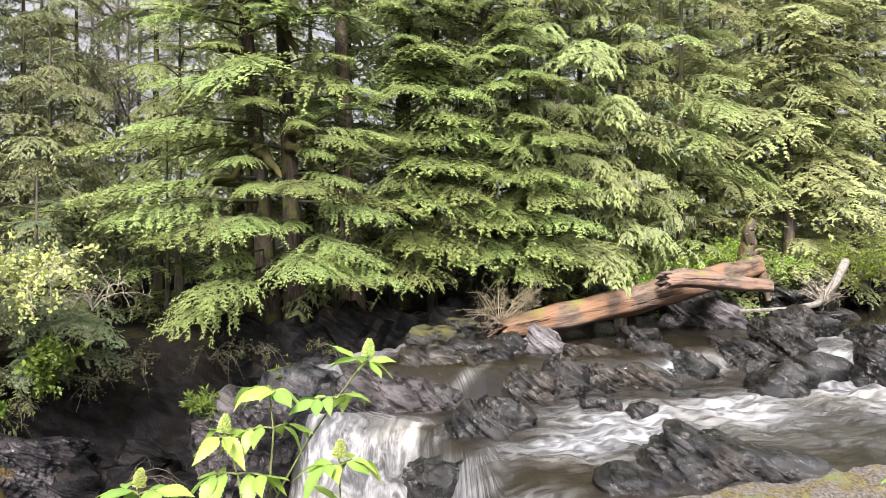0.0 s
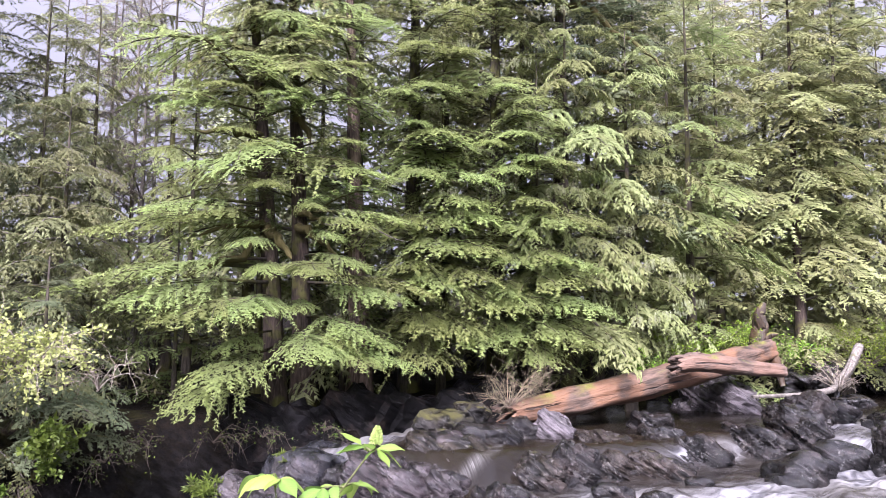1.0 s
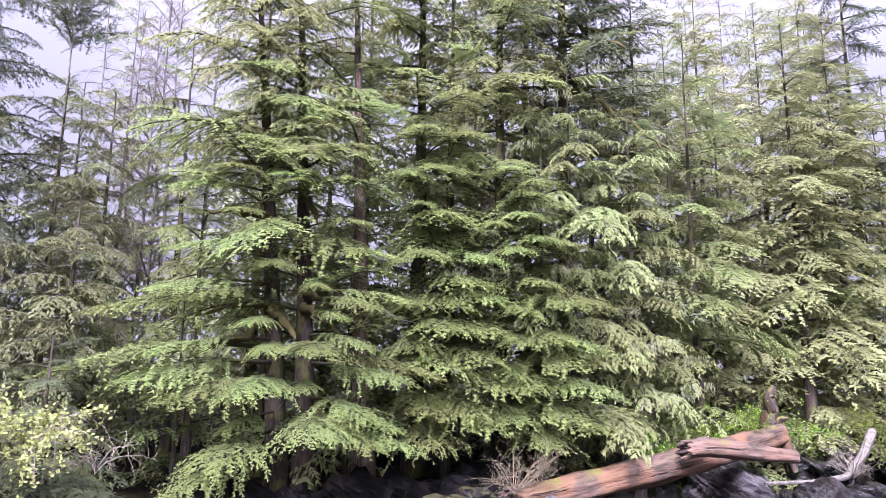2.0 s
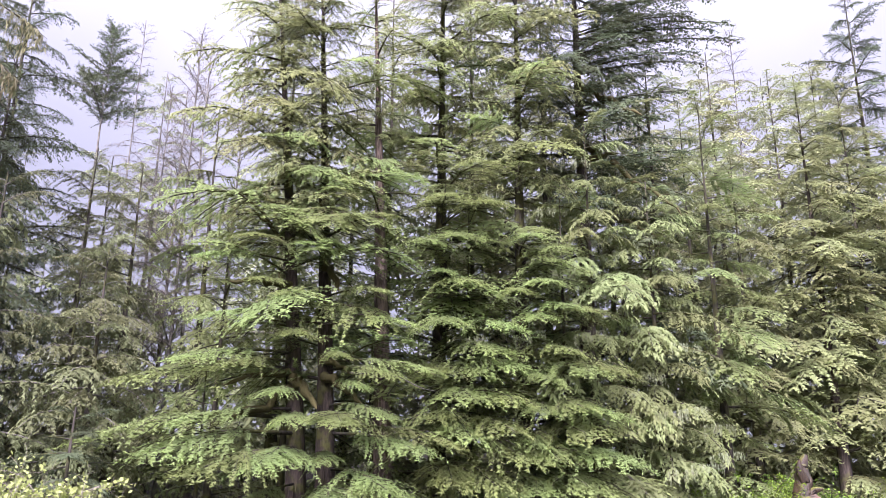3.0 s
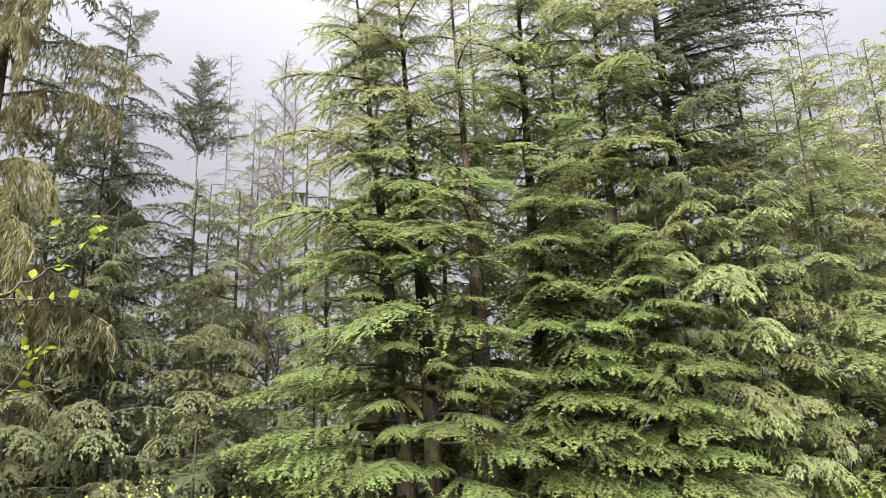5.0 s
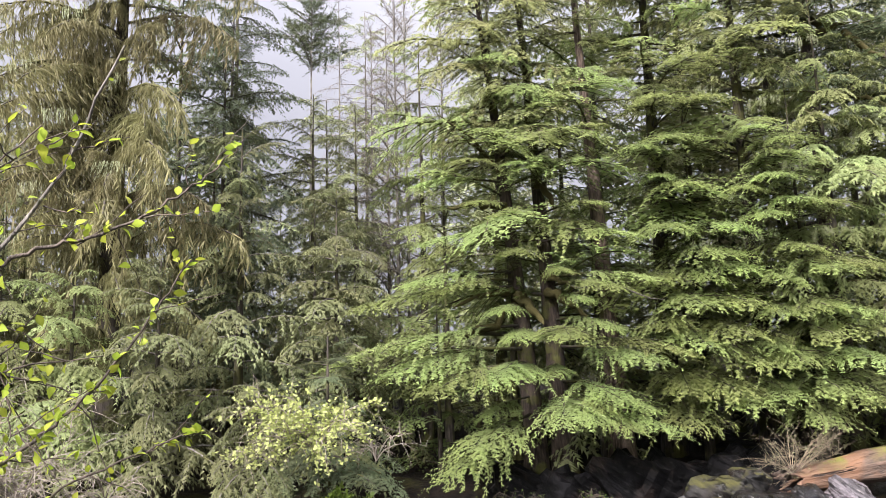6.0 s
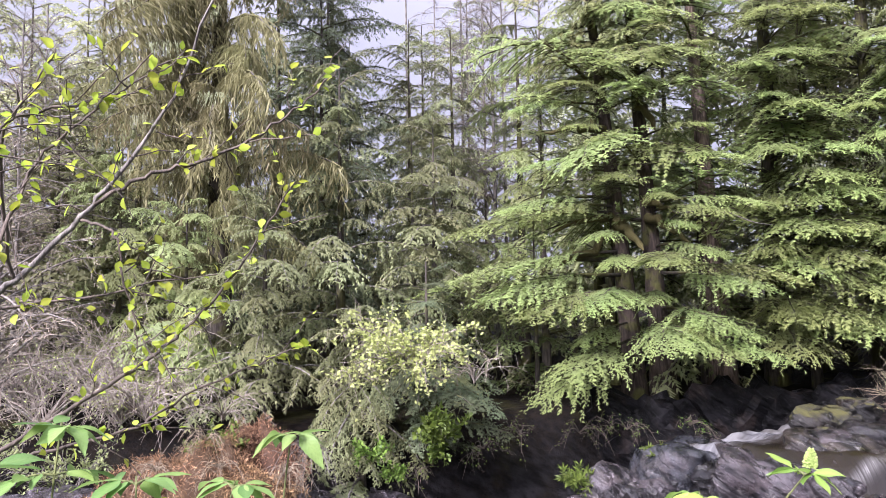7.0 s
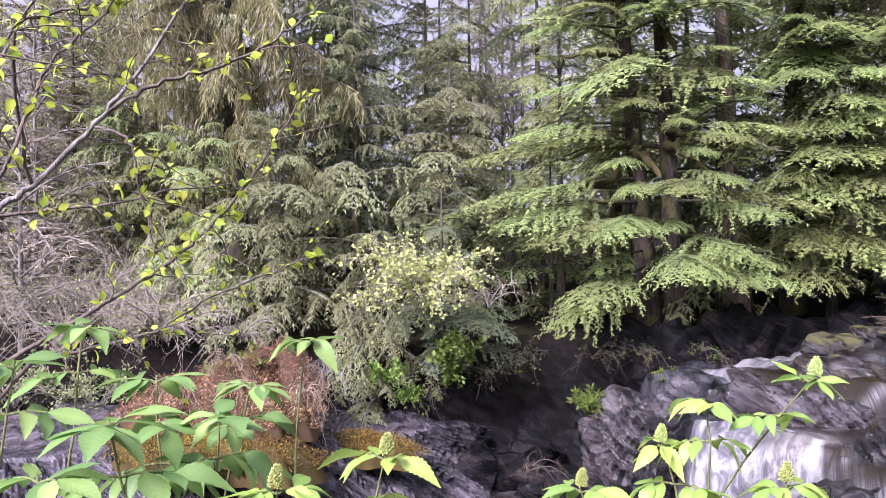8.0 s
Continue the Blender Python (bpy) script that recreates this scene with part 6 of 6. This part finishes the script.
alder_branch([(-2.03, 0.97, 1.1), (-1.94, 1.21, 1.46), (-1.89, 1.29, 1.48), (-1.74, 1.45, 1.52), (-1.66, 1.54, 1.6), (-1.48, 1.69, 1.7), (-1.41, 1.74, 1.72)], 0.006, 707, 16, TWIG, 3, 0.35)
alder_branch([(-1.85, 1.18, 1.9), (-1.71, 1.02, 2.22), (-1.64, 1.12, 2.26), (-1.57, 1.2, 2.3), (-1.45, 1.3, 2.4)], 0.005, 708, 12, TWIG)
alder_branch([(-1.75, 1.0, 1.8), (-1.64, 0.96, 2.13), (-1.61, 0.99, 2.21), (-1.56, 1.05, 2.36)], 0.005, 709, 8, TWIG)


for i, (sx, sy, sz, hgt) in enumerate([(-5.1, 10.4, 0.15, 0.6), (-4.7, 10.9, -0.1, 0.7), (-4.3, 11.4, 0.05, 0.6), (-5.3, 9.9, -0.35, 0.5), (-3.6, 12.2, 0.0, 0.7), (-3.0, 12.8, 0.0, 0.6), (-2.1, 13.3, 0.05, 0.6)]):
    shrub("dead_branch", sx, sy, sz, "fine brown roots and dead twigs hanging down the dark bank", 7, hgt, 560 + i, FERN_LEAF, TWIG, 0.035, 0.022, 18, 1.0, (0.2, -0.45), 5, 0.007)
for i, (sx, sy, sz, hgt) in enumerate([(-5.0, 10.0, -0.1, 0.35), (-5.4, 9.5, -0.3, 0.3)]):
    shrub("bank_herb", sx, sy, sz, "fresh green broad-leaved herb on the dark bank", 9, hgt, 570 + i, FERN_LEAF, GREEN_STEM, 0.06, 0.038, 40, 0.5, (0.1, -0.4), 4, 0.004)


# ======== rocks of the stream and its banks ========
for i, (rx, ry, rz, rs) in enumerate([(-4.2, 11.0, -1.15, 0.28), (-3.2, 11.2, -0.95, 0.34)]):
    rock(rx, ry, rz, rs * 1.5, rs, rs * 0.8, 20 + 25 * i, 80 + i, SLATE_SHADED, "wet dark stone on the bank, shade put into its colour", detail=3, tip=20, group="ledges of the left bank")
rock(-2.45, 10.15, -0.82, 0.62, 0.70, 0.76, -20, 1, SLATE_ROSE, "big rough purple-grey slate boulder beside the fall", detail=5, box=0.5, layers=7.0, bite=0.12)
rock(-2.05, 11.05, -0.50, 0.62, 0.60, 0.62, 30, 63, SLATE_SMOOTH, "rounded blue-grey slate boulder", layers=3.0, bite=0.05)
rock(-1.75, 11.70, -0.38, 0.75, 0.70, 0.50, 10, 2, SLATE_SMOOTH, tip=8, layers=4.0, bite=0.08)
rock(-0.80, 11.20, -0.45, 0.95, 0.85, 0.52, 15, 3, SLATE_ROSE, "smooth purple-grey slate slab above the fall", detail=5, tip=10, box=0.6, layers=4.0, bite=0.08)
rock(-1.35, 11.10, -0.46, 0.60, 0.65, 0.48, -10, 4, SLATE, tip=6)
rock(0.10, 12.20, -0.25, 0.95, 0.70, 0.44, 8, 5, SLATE_ROSE, tip=8, layers=5.0, bite=0.1)
rock(-0.55, 12.80, -0.30, 0.85, 0.70, 0.34, 0, 6, SLATE_SMOOTH, tip=6, layers=4.0, bite=0.08)
rock(-0.02, 11.35, -0.42, 0.42, 0.36, 0.34, 20, 7, SLATE_BLACK)
rock(-1.30, 12.60, -0.42, 0.98, 0.60, 0.32, 20, 41, SLATE, tip=20, box=0.2)
rock(1.27, 11.53, -0.38, 0.50, 0.50, 0.38, -12, 101, SLATE_BROWN, "wedge of slate with a pale worn edge", tip=22, box=0.15, detail=5)
rock(0.38, 11.50, -0.42, 0.50, 0.40, 0.42, -10, 128, SLATE, tip=12, box=0.2, detail=5)
rock(-0.05, 10.92, -0.50, 0.44, 0.34, 0.36, 12, 129, SLATE_ROSE, tip=14, box=0.25, detail=5)
rock(0.88, 9.15, -0.92, 0.40, 0.34, 0.30, 20, 130, SLATE_BLACK, "shiny black rock in the cascade", box=0.15, tip=12, bite=0.07)
rock(0.28, 8.72, -1.02, 0.46, 0.46, 0.50, -15, 131, SLATE_BLACK, "shiny black rock in the cascade", box=0.15, tip=-10, bite=0.07)
rock(0.92, 11.62, -0.42, 0.34, 0.34, 0.34, 10, 127, SLATE, tip=18, box=0.2)
rock(1.74, 11.71, -0.38, 0.51, 0.51, 0.58, 0, 102, SLATE, tip=22, box=0.2, detail=5)
rock(2.37, 12.09, -0.40, 0.55, 0.50, 0.40, 8, 103, SLATE_BROWN, tip=20, box=0.2, detail=5)
rock(3.06, 12.19, -0.40, 0.56, 0.51, 0.39, -6, 104, SLATE_BROWN, tip=20, box=0.2, detail=5)
rock(2.52, 12.91, -0.16, 0.75, 0.60, 0.36, 4, 105, SLATE_BROWN, "row of dark slate ledges holding back the stream", tip=14, box=0.3)
rock(3.91, 12.92, -0.38, 0.65, 0.58, 0.45, -8, 106, SLATE, tip=20, box=0.2, detail=5)
rock(5.11, 13.69, -0.20, 0.70, 0.63, 0.40, 5, 107, SLATE, tip=18, box=0.2, detail=5)
rock(6.06, 13.97, -0.14, 0.66, 0.66, 0.58, -4, 108, SLATE, tip=20, box=0.2, detail=5)
rock(6.84, 15.11, 0.02, 0.68, 0.68, 0.61, 6, 109, SLATE, tip=20, box=0.2, detail=5)
rock(6.44, 16.20, 0.06, 0.33, 0.40, 0.36, 0, 110, SLATE_BROWN, tip=10, box=0.3)
rock(5.58, 17.09, 0.09, 1.05, 0.94, 0.77, 10, 111, SLATE_PALE, "pale dry slate wedge propping the log", tip=20, box=0.2, detail=5)
rock(3.51, 14.14, 0.04, 0.44, 0.44, 0.38, 0, 112, SLATE, tip=16, box=0.2, detail=5)
rock(3.39, 13.24, -0.06, 0.45, 0.36, 0.27, -8, 113, SLATE, tip=14, box=0.3)
rock(4.96, 11.56, -0.32, 0.58, 0.50, 0.36, 0, 114, SLATE_BLACK, "rounded black boulder in white water", layers=3.0, bite=0.03, box=0.1, tip=-6, detail=5)
rock(4.71, 11.27, -0.38, 0.38, 0.30, 0.18, 10, 115, SLATE_BLACK, layers=5.0, bite=0.07, box=0.1)
rock(5.90, 12.36, -0.16, 0.49, 0.44, 0.28, 0, 116, SLATE_BLACK, "rounded black boulder in white water", layers=3.0, bite=0.04, box=0.1, tip=8)
rock(6.54, 11.90, -0.12, 0.45, 0.45, 0.59, 0, 117, SLATE, layers=5.0, bite=0.07, box=0.15, tip=-20, detail=5)
rock(7.77, 14.20, 0.04, 0.57, 0.57, 0.35, 5, 118, SLATE, layers=7.0, bite=0.1, box=0.2, tip=14)
rock(1.09, 12.92, 0.04, 0.38, 0.38, 0.32, 0, 119, SLATE, tip=18, box=0.2)
rock(1.65, 12.94, 0.04, 0.43, 0.43, 0.39, 8, 120, SLATE_PALE, tip=20, box=0.2, detail=5)
rock(0.04, 12.20, -0.32, 0.95, 1.05, 0.52, 0, 121, SLATE_BROWN, "broad smooth slab above the fall", tip=6, box=0.55, layers=6.0, bite=0.07, detail=5)
rock(0.50, 12.62, -0.01, 0.61, 0.61, 0.30, 0, 122, SLATE, tip=8, box=0.4, layers=7.0, bite=0.09)
rock(2.58, 10.28, -0.42, 0.28, 0.19, 0.15, 0, 123, SLATE_BLACK, layers=4.0, bite=0.05, box=0.1)
rock(3.46, 11.38, -0.40, 0.21, 0.15, 0.11, 0, 124, SLATE_BLACK, layers=4.0, bite=0.05, box=0.1)
rock(0.52, 9.72, -0.80, 0.72, 0.72, 0.92, 10, 8, SLATE_BLACK, "shiny black layered boulder splitting the cascade", detail=6, box=0.12, layers=8.0, bite=0.075, tip=10)
rock(9.23, 18.23, 0.06, 0.56, 0.56, 0.30, 0, 125, SLATE_BLACK, layers=6.0, bite=0.08, box=0.2, tip=12)
rock(2.18, 10.87, -0.42, 0.31, 0.22, 0.11, 0, 126, SLATE_BLACK, layers=4.0, bite=0.06, box=0.1, tip=10)
rock(-0.08, 8.58, -0.81, 0.38, 0.45, 0.30, -15, 9, SLATE_BLACK)
rock(2.85, 7.85, -0.50, 1.04, 1.00, 0.42, -8, 23, SLATE, "broad grooved slate hump in the near stream", detail=5, tip=12, box=0.12, layers=8.0, bite=0.085)
rock(1.75, 7.42, -0.53, 0.50, 0.55, 0.29, 10, 24, SLATE_BLACK, tip=12, box=0.1, layers=6.0, bite=0.05, detail=5)
rock(2.40, 8.10, -0.42, 0.36, 0.50, 0.35, 12, 25, SLATE, tip=12, box=0.12, layers=8.0, bite=0.085, detail=5)
rock(-0.13, 13.44, 0.10, 0.55, 0.60, 0.35, 0, 26, SLATE_MOSS, "mossy rock on the far edge of the stream", bite=0.11, box=0.25)
rock(0.37, 13.76, 0.35, 0.33, 0.40, 0.18, 10, 27, SLATE_MOSS, "flat stone with a cap of yellow-green moss", bite=0.11, box=0.25)
rock(7.21, 13.20, 0.30, 0.26, 0.40, 0.18, 0, 32, SLATE_BLACK)
rock(7.46, 15.20, 0.43, 0.41, 0.35, 0.10, 0, 33, SLATE)
rock(7.42, 17.24, 0.65, 0.54, 0.60, 0.23, 0, 34, SLATE)
rock(11.19, 21.32, 0.80, 0.66, 0.80, 0.47, 0, 35, SLATE_BLACK)
rock(8.97, 19.28, 0.80, 0.60, 0.70, 0.34, 0, 36, SLATE_MOSS, bite=0.11, box=0.25)


def slate_ledge():
    """The flaky slate bank along the lower pool: beds set steeply, broken back in uneven flakes, level on top."""
    way = np.array([(-11.5, 1.6, -0.40), (-8.7, 4.6, -0.45), (-7.2, 6.75, -0.50), (-6.1, 8.05, -0.66), (-5.45, 8.95, -0.72), (-5.05, 9.8, -0.70), (-4.85, 10.5, -0.85), (-4.9, 11.4, -1.1)])
    ln = np.r_[0, np.linalg.norm(np.diff(way[:, :2], axis=0), axis=1).cumsum()]
    n, m = 420, 46
    s = np.linspace(0, ln[-1], n)
    mid = np.stack([np.interp(s, ln, way[:, c]) for c in range(3)], 1)
    soft = np.stack([np.convolve(np.pad(mid[:, c], 20, mode="edge"), np.ones(41) / 41, "valid") for c in range(3)], 1)
    t = unit(np.gradient(soft[:, :2], axis=0))
    out = np.stack([t[:, 1], -t[:, 0]], 1)
    v = np.linspace(-1.0, 1.0, m)
    gs, gv = np.meshgrid(np.arange(n), v, indexing="ij")
    gs, gv = gs.ravel(), gv.ravel()
    down = np.clip(gv, 0, 1)
    away = np.where(gv < 0, 1.7 * gv, 0.15 * down + 0.85 * down ** 1.4)
    z = soft[gs, 2] + np.where(gv < 0, -0.22 * gv, -1.5 * down)
    u = s[gs]
    flat = np.stack([u, gv * 1.5, z], 1)
    bed = (u * 0.95 + z * 0.75 + 0.10 * field(flat * 1.2)) * 4.2
    cell, way_in = np.floor(bed), bed - np.floor(bed)
    chip = field(np.stack([u * 0.6, z * 1.5, cell * 5.1 + 0.5], 1))
    sliver = field(np.stack([u * 1.4, z * 2.6, np.floor(bed * 3.3) * 3.7 + 0.5], 1))
    push = 0.20 * chip + 0.10 * (way_in - 0.5) + 0.07 * sliver + 0.25 * field(flat * 0.55 + 7.0) + 0.02 * field(flat * 9.0)
    push = push * (0.25 + 0.75 * smooth(gv, -0.25, 0.2))
    z = z + 0.10 * chip * smooth(-gv, -0.6, 0.2) + 0.05 * field(flat * 2.0)
    xy = soft[gs, :2] + out[gs] * (away + push)[:, None]
    i, j = np.meshgrid(np.arange(n - 1) * m, np.arange(m - 1), indexing="ij")
    i, j = i.ravel(), j.ravel()
    me = mesh_of("slate_ledge", np.column_stack([xy, z]), np.stack([i + j, i + j + 1, i + m + j + 1, i + m + j], 1), [SLATE_BANK], smooth=True)
    me.set_sharp_from_angle(angle=radians(28))
    return tagged(new("slate_ledge", me), "flaky purple-grey slate ledge along the lower pool", "ledge", kind="structure")


slate_ledge()
# bank and wall rocks whose colour carries the shade of the overhanging boughs
rock(-5.92, 9.96, -1.95, 1.62, 0.94, 1.08, 40, 57, SLATE_SHADED, "wet rock bank under the spruces, darkened for their shade", group="ledges of the left bank", box=0.6, bite=0.08, layers=6.0)
rock(-5.01, 11.12, -2.10, 1.49, 0.94, 1.20, 25, 58, SLATE_SHADED, "wet black rock bank below the spruces, darkened for their shade", group="ledges of the left bank", box=0.6, bite=0.08, layers=6.0)
rock(-4.19, 12.50, -2.05, 1.49, 0.94, 1.32, 20, 59, SLATE_SHADED, "black rock wall, hemlock shade put into its colour", group="ledges of the left bank", box=0.6, bite=0.08, layers=6.0)
rock(-2.75, 13.55, -0.55, 1.30, 0.70, 1.25, 20, 60, SLATE_SHADED, "black rock wall, hemlock shade put into its colour", group="ledges of the left bank", layers=6.0)
rock(-1.25, 14.15, -0.45, 1.40, 0.70, 1.30, 25, 61, SLATE_SHADED, "black rock wall, hemlock shade put into its colour", group="ledges of the left bank", layers=6.0)
rock(0.25, 14.75, -0.35, 1.35, 0.70, 1.25, 25, 64, SLATE_SHADED, "black rock wall, hemlock shade put into its colour", group="ledges of the left bank", layers=6.0)
rock(-3.58, 10.59, -1.67, 0.80, 0.60, 0.35, 10, 62, SLATE_SHADED, group="ledges of the left bank")
